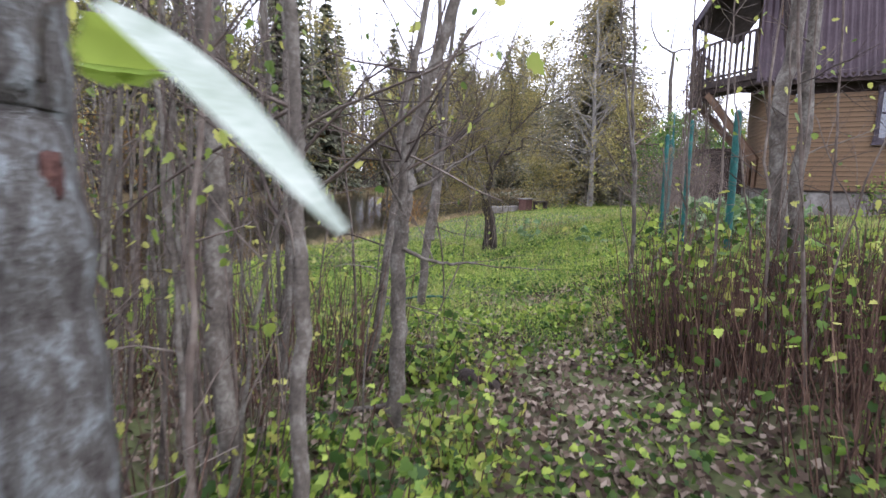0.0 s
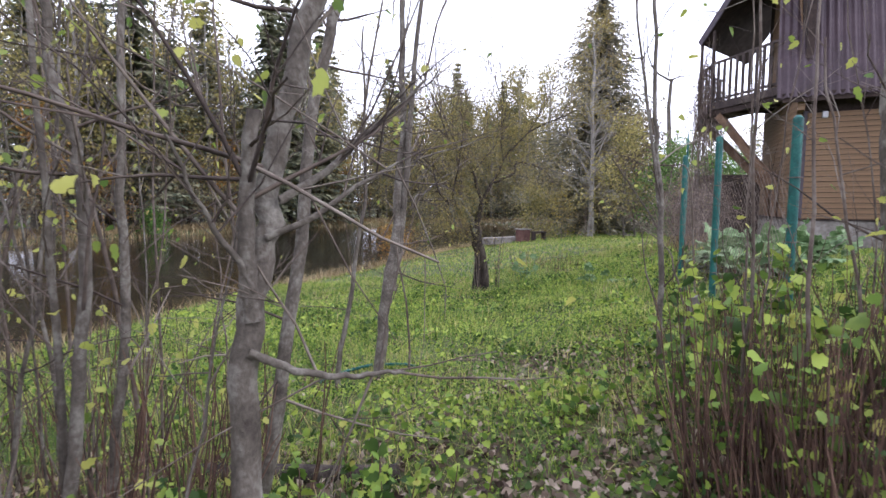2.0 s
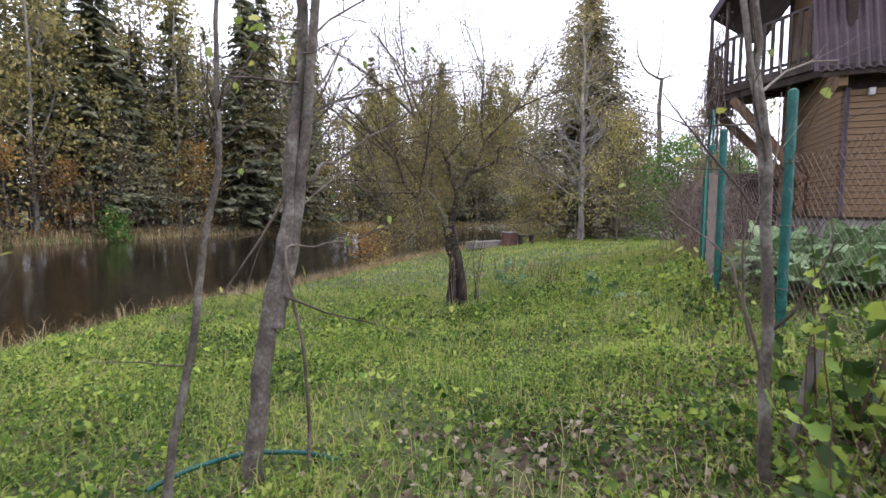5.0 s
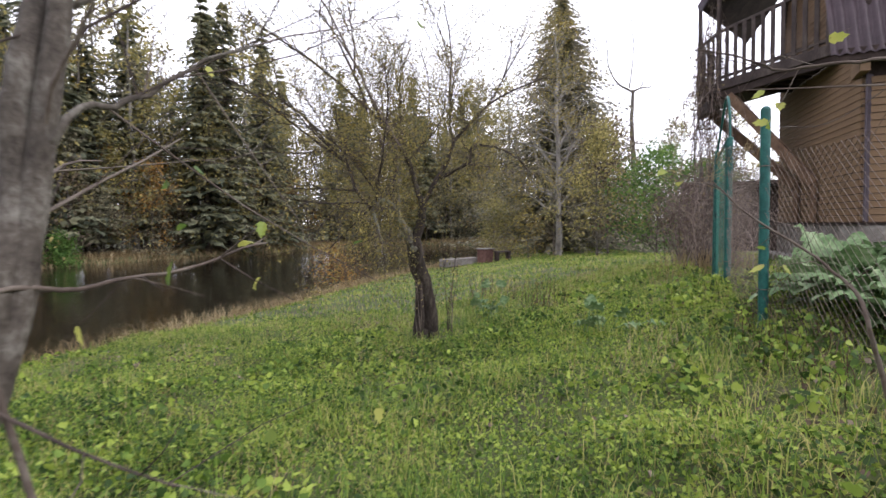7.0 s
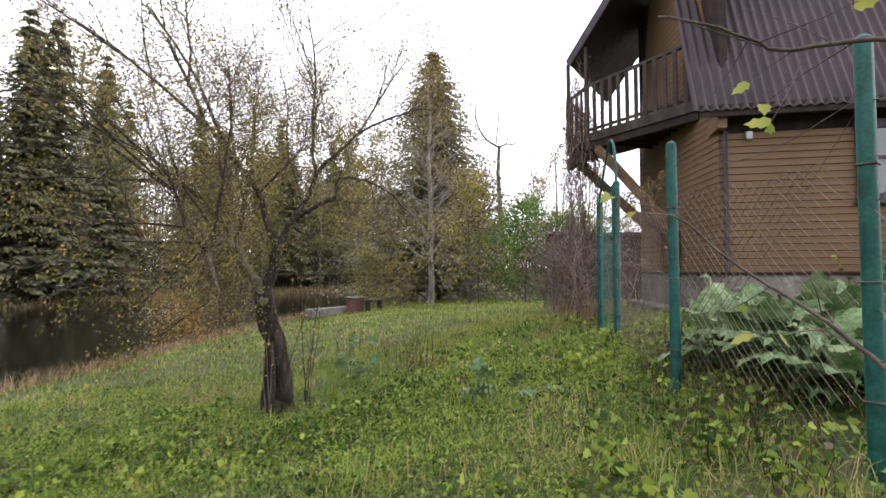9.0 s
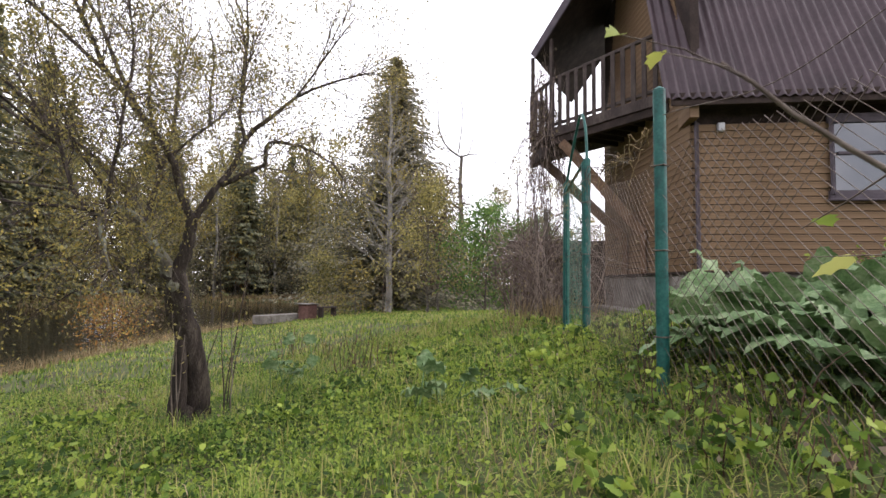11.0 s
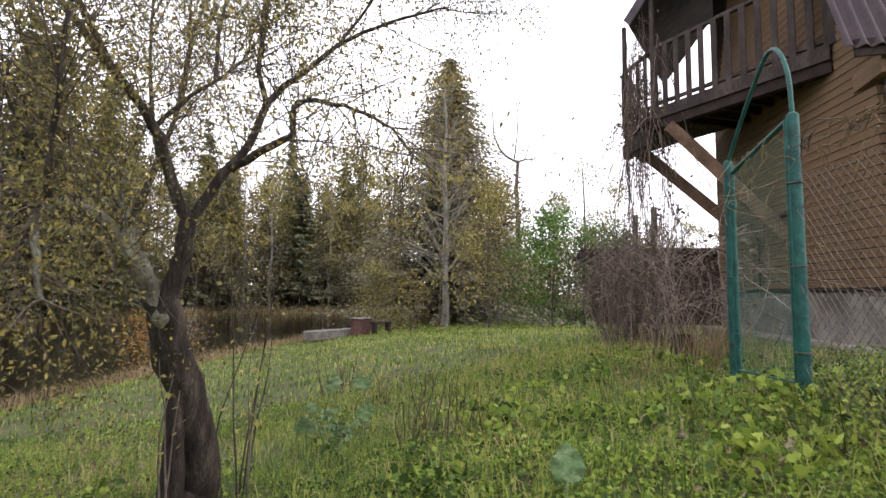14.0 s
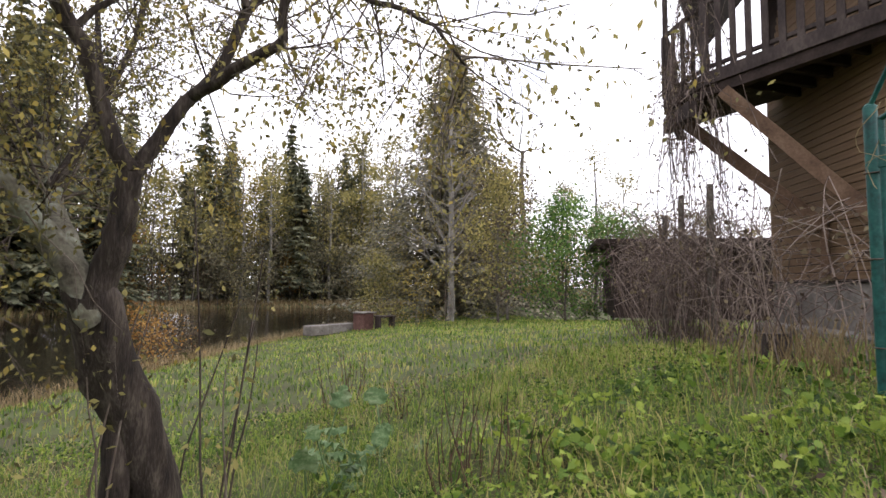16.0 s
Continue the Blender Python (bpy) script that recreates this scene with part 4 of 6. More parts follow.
def apple_tree():
    g = np.random.default_rng(51)
    tree = thing("apple_tree", "old leaning apple tree with dark furrowed split trunk and sparse leaves", "tree")
    trunk = Tubes()
    main = stem_path([(6.62, 12.42, -0.62), (6.58, 12.38, -0.4), (6.53, 12.29, -0.05), (6.39, 12.18, 0.42), (6.27, 12.09, 0.74), (6.2, 12.0, 1.0), (6.17, 11.98, 1.1)], 22, 0.004, 3)
    trunk.add(main, 0.15, 0.1, 16, 0.9)
    half = stem_path([(6.40, 12.25, -0.6), (6.36, 12.22, -0.35), (6.34, 12.17, 0.0), (6.33, 12.14, 0.3), (6.34, 12.15, 0.5)], 14, 0.004, 4)
    trunk.add(half, 0.1, 0.05, 12)
    for a in np.linspace(0, 6.28, 7)[:-1]:
        p = np.array([6.52, 12.33, -0.3])
        trunk.add([p, p + [0.12 * np.cos(a), 0.12 * np.sin(a), -0.1], p + [0.24 * np.cos(a), 0.24 * np.sin(a), -0.32]], 0.07, 0.03, 8)
    me = trunk.mesh("trunk", BARK_DARK)
    co = np.empty(len(me.vertices) * 3, np.float32)
    me.vertices.foreach_get("co", co)
    co = co.reshape(-1, 3)
    for i, p in enumerate(co):
        k = noise.noise(Vector((p[0] * 9, p[1] * 9, p[2] * 2.5))) * 0.03 + noise.noise(Vector((p[0] * 30, p[1] * 30, p[2] * 6))) * 0.012
        co[i] = p + np.array([p[0] - 6.42, p[1] - 12.18, 0]) * k * 6
    me.vertices.foreach_set("co", co.ravel())
    part("trunk", me, tree)
    limbs = {
        "stem": ([(6.2, 12.0, 0.99), (6.25, 11.94, 1.2), (6.29, 11.9, 1.4), (6.3, 11.87, 1.63)], 0.072, 0.055, BARK_DARK, 2),
        "upper_left": ([(6.3, 11.87, 1.63), (6.15, 11.91, 1.88), (6.05, 11.84, 2.2), (5.84, 11.86, 2.49), (5.64, 11.88, 2.75), (5.48, 11.87, 2.92), (5.26, 11.77, 3.3), (5.0, 11.6, 3.7)], 0.042, 0.012, BARK_DARK, 34),
        "inner": ([(6.05, 11.84, 2.2), (6.19, 11.83, 2.41), (6.42, 11.83, 2.63), (6.59, 11.86, 2.81), (6.75, 11.96, 3.22)], 0.018, 0.006, BARK_DARK, 24),
        "upper_right": ([(6.3, 11.87, 1.6), (6.43, 11.8, 1.9), (6.59, 11.79, 2.14), (6.77, 11.73, 2.56), (6.97, 11.68, 2.81), (7.25, 11.56, 3.08), (7.62, 11.37, 3.32), (8.0, 11.17, 3.45)], 0.04, 0.008, BARK_DARK, 64),
        "riser": ([(6.76, 11.75, 2.53), (6.71, 11.76, 2.86), (6.78, 11.8, 3.26), (6.85, 11.84, 3.77)], 0.022, 0.006, BARK_DARK, 46),
        "drooping_right": ([(6.53, 11.72, 1.99), (6.7, 11.43, 2.13), (6.8, 11.28, 2.22), (6.81, 11.2, 2.42), (7.02, 11.03, 2.38), (7.18, 10.78, 2.2), (7.32, 10.67, 2.01)], 0.032, 0.005, BARK_DARK, 54),
        "mossy": ([(6.2, 12.0, 0.95), (6.09, 12.01, 1.2), (5.95, 11.98, 1.39), (5.77, 11.85, 1.6), (5.64, 11.83, 1.66), (5.5, 11.69, 1.61), (5.47, 11.6, 1.35), (5.51, 11.45, 1.09)], 0.075, 0.012, BARK_MOSS, 40),
        "rear": ([(6.16, 12.02, 1.05), (6.08, 12.27, 1.37), (6.03, 12.55, 1.6), (6.0, 12.81, 1.9), (5.71, 13.41, 2.35), (5.36, 14.06, 2.68)], 0.06, 0.016, BARK_MOSS, 40),
        "left_riser": ([(5.51, 11.68, 1.63), (5.48, 11.55, 1.94), (5.51, 11.36, 2.39), (5.55, 11.3, 2.9), (5.5, 11.2, 3.4)], 0.022, 0.006, BARK_DARK, 34),
        "left": ([(5.47, 11.72, 1.49), (5.27, 11.86, 1.79), (5.15, 11.94, 2.2), (4.96, 12.18, 2.65), (4.7, 12.4, 3.2)], 0.025, 0.006, BARK_DARK, 34),
        "rear_top": ([(6.03, 12.55, 1.6), (6.3, 12.9, 2.2), (6.5, 13.2, 2.9), (6.6, 13.4, 3.6)], 0.035, 0.008, BARK_DARK, 40),
    }
    tips = []
    for i, (start, way, length, r) in enumerate([((5.84, 11.86, 2.49), (-0.35, 0.3, 0.9), 2.2, 0.024), ((5.48, 11.87, 2.92), (-0.7, 0.2, 0.6), 2.0, 0.02), ((6.0, 12.81, 1.9), (-0.5, 0.5, 0.8), 2.4, 0.026), ((5.71, 13.41, 2.35), (-0.8, 0.1, 0.5), 2.2, 0.022), ((6.5, 13.2, 2.9), (0.2, 0.3, 0.9), 1.9, 0.022), ((6.3, 12.9, 2.2), (-0.2, 0.5, 0.9), 2.2, 0.024), ((5.15, 11.94, 2.2), (-0.75, 0.3, 0.5), 1.9, 0.02), ((6.71, 11.76, 2.86), (0.15, 0.2, 0.95), 1.8, 0.02), ((5.5, 11.69, 1.61), (-0.8, -0.2, 0.1), 1.3, 0.018), ((7.25, 11.56, 3.08), (0.5, 0.1, 0.8), 1.3, 0.014), ((5.26, 11.77, 3.3), (-0.1, 0.2, 0.95), 1.7, 0.016), ((6.42, 11.83, 2.63), (0.1, 0.4, 0.9), 1.7, 0.016), ((5.5, 11.69, 1.61), (-0.5, 0.1, -0.5), 1.0, 0.012), ((5.27, 11.86, 1.79), (-0.8, 0.2, -0.2), 1.3, 0.014), ((5.15, 11.94, 2.2), (-0.6, -0.5, 0.3), 1.5, 0.014), ((5.36, 14.0, 2.6), (-0.8, 0.2, 0.1), 1.6, 0.016), ((5.71, 13.41, 2.35), (-0.4, -0.4, 0.6), 1.6, 0.014), ((5.64, 11.83, 1.66), (-0.3, 0.4, 0.7), 1.6, 0.014), ((5.51, 11.45, 1.09), (-0.4, 0.0, -0.4), 0.7, 0.008)]):
        tb = Tubes()
        way = np.array(way)
        local_tips = []
        grow(tb, local_tips, start, way / np.linalg.norm(way), length, r, 2, g, 0.55, 0.12, (6, 9), 6, 0.35)
        part("bough", tb.mesh("bough", BARK_DARK), tree)
        tips += local_tips
    for i, (key, (pts, r0, r1, bark, count)) in enumerate(limbs.items()):
        tb = Tubes()
        path = stem_path(pts, 4 * len(pts), 0.008, 60 + i)
        tb.add(path, r0, r1, 8)
        sub = Tubes()
        local_tips = []
        twigs_on(sub, local_tips, path, 0.005 if key != "stem" else 0.004, g, count * 2 if key in ("mossy", "left", "left_riser", "rear", "rear_top", "upper_left") else count, 0.7, 1, 0.35 if key in ("mossy", "drooping_right") else 0.0)
        limb = part("limb", tb.mesh("limb", bark), tree, "lichen-grey apple limb" if bark is BARK_MOSS else "")
        part("twig_growth", sub.mesh("twig_growth", TWIG), limb, kind="stuff")
        tips += local_tips
    c = np.repeat(np.array(tips), 7, axis=0)
    keep = g.uniform(0, 1, len(c)) < np.where(c[:, 0] > 6.4, 0.55, np.where(c[:, 0] > 5.5, 0.65, 0.5)) + np.where(c[:, 2] > 2.6, 0.2, 0.0)
    c = c[keep] + g.normal(0, 0.07, (keep.sum(), 3))
    V, F = rhombs(c, 0.034, 0.016, 0.6, seed=9, droop=0.7)
    part("foliage", np_mesh("foliage", V, F, LEAF_APPLE), tree)
    c = np.repeat(np.array(tips), 2, axis=0)[g.uniform(0, 1, 2 * len(tips)) < 0.35]
    c = c + g.normal(0, 0.07, c.shape)
    V, F = rhombs(c, 0.036, 0.02, 0.6, seed=10, droop=0.5)
    part("yellow_foliage", np_mesh("yellow_foliage", V, F, LEAF_YELLOW), tree, "yellow-green autumn leaves")
    # thin shoots beside the trunk
    sh = Tubes()
    st = []
    for i in range(9):
        a = g.uniform(0, 6.28)
        b = np.array([6.55 + 0.3 * np.cos(a), 12.1 + 0.25 * np.sin(a), -0.55])
        p = stem_path([b, b + [g.normal(0, 0.05), g.normal(0, 0.05), 0.6], b + [g.normal(0, 0.15), g.normal(0, 0.15), g.uniform(1.2, 2.2)]], 8, 0.01, i)
        sh.add(p, 0.009, 0.003, 4)
        st += [p[-1], p[-2], p[-3], p[-4]]
    part("shoot_growth", sh.mesh("shoot_growth", TWIG), tree)
    V, F = rhombs(np.repeat(np.array(st), 2, axis=0) + g.normal(0, 0.06, (len(st) * 2, 3)), 0.06, 0.035, seed=11, droop=0.4)
    part("shoot_foliage", np_mesh("shoot_foliage", V, F, LEAF_OLIVE), tree)


apple_tree()


# ---- saplings of the thicket ----
def sapling(label, stems, bark, twigs=8, leaves=10, seed=0, name="sapling", leaf=None, twig_len=0.8):
    g = np.random.default_rng(seed)
    t = thing(name, label, "tree", "saplings of the thicket")
    tips = []
    for i, (pts, r0, r1) in enumerate(stems):
        pts = [np.array(p, float) for p in pts]
        if i == 0:
            p = pts[0] + (pts[0] - pts[1]) * 0.0
            z = gz(p[0], p[1])
            k = (z - 0.1 - pts[0][2]) / (pts[0][2] - pts[1][2] + 1e-9)
            low = pts[0] + (pts[0] - pts[1]) * k if z - 0.1 < pts[0][2] else pts[0]
            low = np.array([low[0], low[1], gz(low[0], low[1]) - 0.12])
            pts = [low] + pts if abs(low[2] - pts[0][2]) > 0.05 else pts
        path = smooth_line(pts, 5 * len(pts), 0.005 if i else 0.012, seed * 7 + i)
        tb = Tubes()
        tb.add(path, r0, r1, 10)
        part("trunk", tb.mesh("trunk", bark), t)
        if twigs:
            tw = Tubes()
            twigs_on(tw, tips, path, min(0.009, r1 * 0.5 + 0.002), g, twigs, twig_len, 1, -0.05, 0.3)
            part("twig_growth", tw.mesh("twig_growth", TWIG), t, kind="stuff")
    if leaves and tips:
        c = np.array(tips)[g.integers(0, len(tips), leaves)] + g.normal(0, 0.04, (leaves, 3))
        V, F = rhombs(c, 0.055, 0.036, seed=seed, droop=0.7, six=True)
        part("foliage", np_mesh("foliage", V, F, leaf or LIME), t)
    return t


BOUGH1 = ([(2.68, 6.53, 1.42), (2.68, 6.59, 1.69), (2.75, 6.6, 1.91), (3.07, 6.58, 2.07), (3.43, 6.53, 2.19), (3.73, 6.52, 2.3)], 0.014, 0.004)
BOUGH2 = ([(2.77, 6.43, 1.54), (2.85, 6.45, 1.62), (2.97, 6.5, 1.68), (3.12, 6.55, 1.81), (3.29, 6.58, 1.89)], 0.012, 0.004)
GREYSAP = "slim grey-barked sapling with few yellow-green leaves"
sapling("grey sapling leaning over the path edge", [([(1.16, 4.3, -0.1), (1.38, 4.35, 1.14), (1.54, 4.39, 2.09), (1.7, 4.41, 2.83), (1.92, 4.53, 3.85)], 0.042, 0.024)], BARK_GREY, 12, 30, 1)
sapling("forked grey sapling with dark side boughs close to the path", [([(1.06, 3.13, 0.3), (1.09, 3.16, 0.82), (1.13, 3.17, 1.28), (1.2, 3.22, 1.62), (1.31, 3.23, 2.07), (1.5, 3.26, 2.8), (1.75, 3.3, 3.9)], 0.055, 0.03), ([(1.11, 3.16, 1.2), (1.1, 3.15, 1.5), (1.13, 3.15, 1.85)], 0.03, 0.022), ([(1.2, 3.22, 1.58), (1.36, 3.23, 1.68), (1.52, 3.23, 1.82), (1.7, 3.2, 2.0)], 0.016, 0.005), ([(1.16, 3.2, 1.46), (1.38, 3.19, 1.58), (1.59, 3.17, 1.71)], 0.013, 0.004), ([(1.1, 3.16, 1.1), (1.28, 3.15, 1.02), (1.48, 3.16, 0.98), (1.6, 3.14, 0.99)], 0.015, 0.006), ([(1.12, 3.16, 1.3), (1.0, 3.1, 1.52), (0.9, 3.02, 1.75)], 0.012, 0.004)], BARK_GREY, 6, 26, 41)
sapling("twin-stemmed grey sapling at the lawn's edge", [([(2.45, 6.31, -0.1), (2.57, 6.41, 0.77), (2.66, 6.5, 1.3), (2.72, 6.58, 1.75), (2.76, 6.66, 2.26), (2.78, 6.75, 3.21), (2.8, 6.85, 4.2)], 0.062, 0.024), ([(2.57, 6.42, 0.7), (2.68, 6.5, 1.15), (2.78, 6.56, 1.9), (2.86, 6.62, 2.84), (3.02, 6.68, 4.0)], 0.045, 0.018), BOUGH1, BOUGH2], BARK_GREY, 9, 36, 2)
sapling("thin crooked sapling beside the lawn", [([(2.0, 6.29, -0.1), (2.12, 6.31, 0.73), (2.24, 6.32, 1.49), (2.29, 6.38, 2.39), (2.3, 6.43, 3.2)], 0.03, 0.008)], BARK_GREY, 8, 14, 3)
sapling("thick pale lichen-covered trunk with a dark bark wound", [([(-0.19, 1.06, 0.6), (-0.2, 1.15, 1.17), (-0.2, 1.21, 1.57), (-0.22, 1.27, 1.87), (-0.23, 1.32, 3.0)], 0.1, 0.075)], BARK_LICHEN, 3, 6, 4, "aspen_tree")
sapling("grey trunk in the thicket", [([(0.04, 2.54, 0.3), (0.02, 2.63, 1.03), (0.04, 2.71, 1.63), (0.05, 2.79, 2.23), (0.05, 2.87, 3.6)], 0.05, 0.038)], BARK_GREY, 6, 20, 5)
sapling(GREYSAP, [([(0.31, 2.0, 0.4), (0.33, 2.08, 1.15), (0.32, 2.14, 1.55), (0.33, 2.21, 2.1), (0.36, 2.26, 3.4)], 0.034, 0.024)], BARK_GREY, 8, 24, 6)
sapling(GREYSAP, [([(0.07, 3.85, 0.3), (0.08, 3.95, 1.46), (0.07, 4.06, 2.44), (0.06, 4.12, 3.8)], 0.05, 0.035)], BARK_GREY, 6, 24, 7)
sapling(GREYSAP, [([(0.42, 3.79, 0.2), (0.49, 3.87, 1.33), (0.45, 3.95, 1.89), (0.41, 4.03, 2.47), (0.42, 4.08, 3.6)], 0.028, 0.015)], BARK_GREY, 8, 28, 8)
sapling(GREYSAP, [([(0.45, 4.41, 0.0), (0.54, 4.52, 1.43), (0.56, 4.62, 2.38), (0.56, 4.68, 3.5)], 0.03, 0.015)], BARK_GREY, 8, 28, 9)
sapling("stout grey trunk beside the brambles", [([(4.53, 3.08, 0.5), (4.45, 3.22, 1.58), (4.47, 3.27, 2.11), (4.63, 3.28, 2.8), (4.73, 3.33, 4.2)], 0.075, 0.055)], BARK_GREY, 5, 12, 10)
sapling("grey trunk beside the brambles", [([(4.67, 3.06, 0.28), (4.74, 3.17, 1.26), (4.87, 3.26, 2.36), (4.96, 3.38, 4.2)], 0.06, 0.045)], BARK_GREY, 6, 12, 11)
sapling("slim sapling near the green fence", [([(4.45, 4.82, 0.3), (4.46, 4.91, 1.57), (4.44, 4.97, 2.31), (4.44, 5.05, 3.6)], 0.03, 0.014), ([(4.46, 4.91, 1.5), (4.4, 5.0, 2.42), (4.36, 5.06, 2.86), (4.3, 5.12, 3.6)], 0.016, 0.008)], BARK_GREY, 7, 12, 12)


def thicket():
    g = np.random.default_rng(77)
    for i in range(130):
        u, v = (g.uniform(1.3, 5.2), g.uniform(-4.2, -0.5)) if i % 3 else (g.uniform(3.0, 6.6), g.uniform(-6.0, -1.4))
        if v > -0.75 and u < 3:
            v -= 0.4
        x, y = xy(u, v)
        h = g.uniform(1.6, 4.0)
        lean = g.normal(0, 0.25, 2)
        r = g.uniform(0.006, 0.02) ** 1.0
        z = gz(x, y)
        sapling("thin brown-grey stem of the thicket", [([(x, y, z - 0.1), (x + lean[0] * 0.35, y + lean[1] * 0.35, z + h * 0.45), (x + lean[0], y + lean[1], z + h)], r, r * 0.4)], TWIG if i % 2 else BARK_GREY, 7, 11, 100 + i, "thicket_stem", None, 0.6)
    for i in range(40):
        u, v = g.uniform(1.8, 5.2), g.uniform(2.0, 4.6)
        x, y = xy(u, v)
        h = g.uniform(1.5, 3.9)
        lean = g.normal(0, 0.25, 2)
        r = g.uniform(0.006, 0.014)
        z = gz(x, y)
        sapling("thin bare stem by the fence", [([(x, y, z - 0.1), (x + lean[0] * 0.35, y + lean[1] * 0.35, z + h * 0.45), (x + lean[0], y + lean[1], z + h)], r, r * 0.4)], TWIG, 6, 8, 160 + i, "thicket_stem", None, 0.6)


thicket()


def branch(label, pts, r0, r1, leaf_at, seed, leaf_size=0.07):
    """A thin bough of the near scrub, on a stem that goes down to the ground."""
    g = np.random.default_rng(seed)
    b = thing("bough", label, "branch")
    p = [np.array(q, float) for q in pts]
    root = np.array([p[0][0] + 0.12, p[0][1] - 0.1, gz(p[0][0] + 0.12, p[0][1] - 0.1) - 0.1])
    mid = (root + p[0]) / 2 + [0.04, 0.03, 0.05]
    path = smooth_line([root, mid] + p, 30, 0.004, seed)
    tb, tips = Tubes(), []
    tb.add(path, r0, r1, 6)
    twigs_on(tb, tips, path, 0.003, g, 7, 0.3, 0, 0.1, 0.5)
    part("stem", tb.mesh("stem", TWIG), b)
    c = np.array(tips)[g.integers(0, len(tips), leaf_at)]
    V, F = rhombs(c, leaf_size, leaf_size * 0.7, seed=seed, droop=0.6, six=True)
    part("foliage", np_mesh("foliage", V, F, LIME), b)


branch("thin grey bough with few lime leaves over the fence", [(5.84, 6.03, 0.83), (5.87, 6.13, 0.98), (5.83, 6.29, 1.13), (5.69, 6.52, 1.35), (5.64, 6.69, 1.53)], 0.014, 0.004, 5, 1)
branch("thin grey bough with a bright lime leaf", [(5.89, 5.93, 1.92), (5.72, 6.07, 2.0), (5.62, 6.29, 2.0), (5.52, 6.43, 2.08), (5.39, 6.61, 2.17)], 0.012, 0.004, 5, 2)
branch("thin bough reaching over the lawn's edge", [(2.6, 6.43, 1.11), (2.81, 6.56, 1.14), (3.07, 6.65, 1.19), (3.33, 6.75, 1.26)], 0.012, 0.004, 6, 3)


# ---- ground cover ----
def scatter(count, u0, u1, v0, v1, g, keep=None):
    u, v = g.uniform(u0, u1, count), g.uniform(v0, v1, count)
    ok = pond_distance(u, v) > 0.05
    if keep is not None:
        ok &= keep(u, v, g)
    u, v = u[ok], v[ok]
    x, y = xy(u, v)
    return np.stack([x, y, ground_z(x, y)], 1)


def outside_house(P):
    d = P[:, :2] - np.array([C0.x, C0.y])
    a = d @ np.array([NA.x, NA.y])
    b = d @ np.array([NB.x, NB.y])
    return P[(a > 0.3) | (b > 0.3)]


def blades(P, length, width, seed, bend=0.5):
    """Grass blades: a quad and a tip each, bent over."""
    g = np.random.default_rng(seed)
    n = len(P)
    a = g.uniform(0, 2 * np.pi, n)
    e = g.uniform(0.15, 1.0, n) * bend
    L = length * g.uniform(0.45, 1.3, n)
    W = width * g.uniform(0.7, 1.2, n)
    d = np.stack([np.cos(a), np.sin(a), np.zeros(n)], 1)
    s = np.stack([-np.sin(a), np.cos(a), np.zeros(n)], 1) * W[:, None] / 2
    up = np.array([0, 0, 1.0])
    m = P + d * (L * np.sin(e) * 0.5)[:, None] + up * (L * np.cos(e) * 0.6)[:, None]
    tip = m + d * (L * np.sin(e + 0.5) * 0.5)[:, None] + up * (L * np.cos(e + 0.7) * 0.4)[:, None]
    base = P - up * 0.02
    V = np.stack([base - s, base + s, m + s * 0.8, m - s * 0.8, tip], 1).reshape(-1, 3)
    k = np.arange(n)[:, None] * 5
    F = np.concatenate([k + [0, 1, 2], k + [0, 2, 3], k + [3, 2, 4]], 0)
    return V, F


def patchy(freq, cut):
    def keep(u, v, g):
        f = np.sin(u * freq + 1.3 * np.sin(v * freq * 0.7)) * np.sin(v * freq * 1.1 + 1.7 * np.sin(u * freq * 0.6)) * 0.5 + 0.5
        return g.uniform(0, 1, len(u)) < np.clip((f - cut) * 2.2, 0, 1)
    return keep


def off_path(u, v, g):
    """Thins out the growth on the trodden path."""
    mid = np.interp(u, [0, 3, 6, 8], [0.7, 0.9, 1.1, 1.4])
    w = np.interp(u, [0, 5, 7.5], [0.75, 0.45, 0.0])
    return (np.abs(v - mid) > w * g.uniform(0.5, 1.1, len(u))) | (g.uniform(0, 1, len(u)) < 0.12)


def value_noise(x, y, size, seed):
    """Smooth noise between 0 and 1 with features of the given size."""
    table = np.random.default_rng(seed).uniform(0, 1, (256, 256))
    fx, fy = np.asarray(x) / size + 40, np.asarray(y) / size + 40
    i, j = np.floor(fx).astype(int), np.floor(fy).astype(int)
    a, b = fx - i, fy - j
    a, b = a * a * (3 - 2 * a), b * b * (3 - 2 * b)
    i, j = i % 255, j % 255
    return (table[i, j] * (1 - a) + table[i + 1, j] * a) * (1 - b) + (table[i, j + 1] * (1 - a) + table[i + 1, j + 1] * a) * b


def hump(x, y):
    """Height of the weeds' canopy over the soil."""
    k = 0.55 * value_noise(x, y, 0.9, 1) + 0.45 * value_noise(x, y, 0.33, 2)
    return 0.36 * np.clip(k - 0.33, 0, 1) ** 1.2


def leafy_spots(u, v, g):
    """Patches of broad leaves, thin under the saplings."""
    x, y = xy(u, v)
    k = 0.6 * value_noise(x, y, 1.7, 3) + 0.4 * value_noise(x, y, 0.5, 4)
    edge = smoothstep(4.6, 6.6, u + 0.25 * v + 0.8 * value_noise(x, y, 0.8, 6))
    return g.uniform(0, 1, len(u)) < np.clip((k - 0.22) * 2.4, 0.08, 1) * (0.12 + 0.88 * edge)


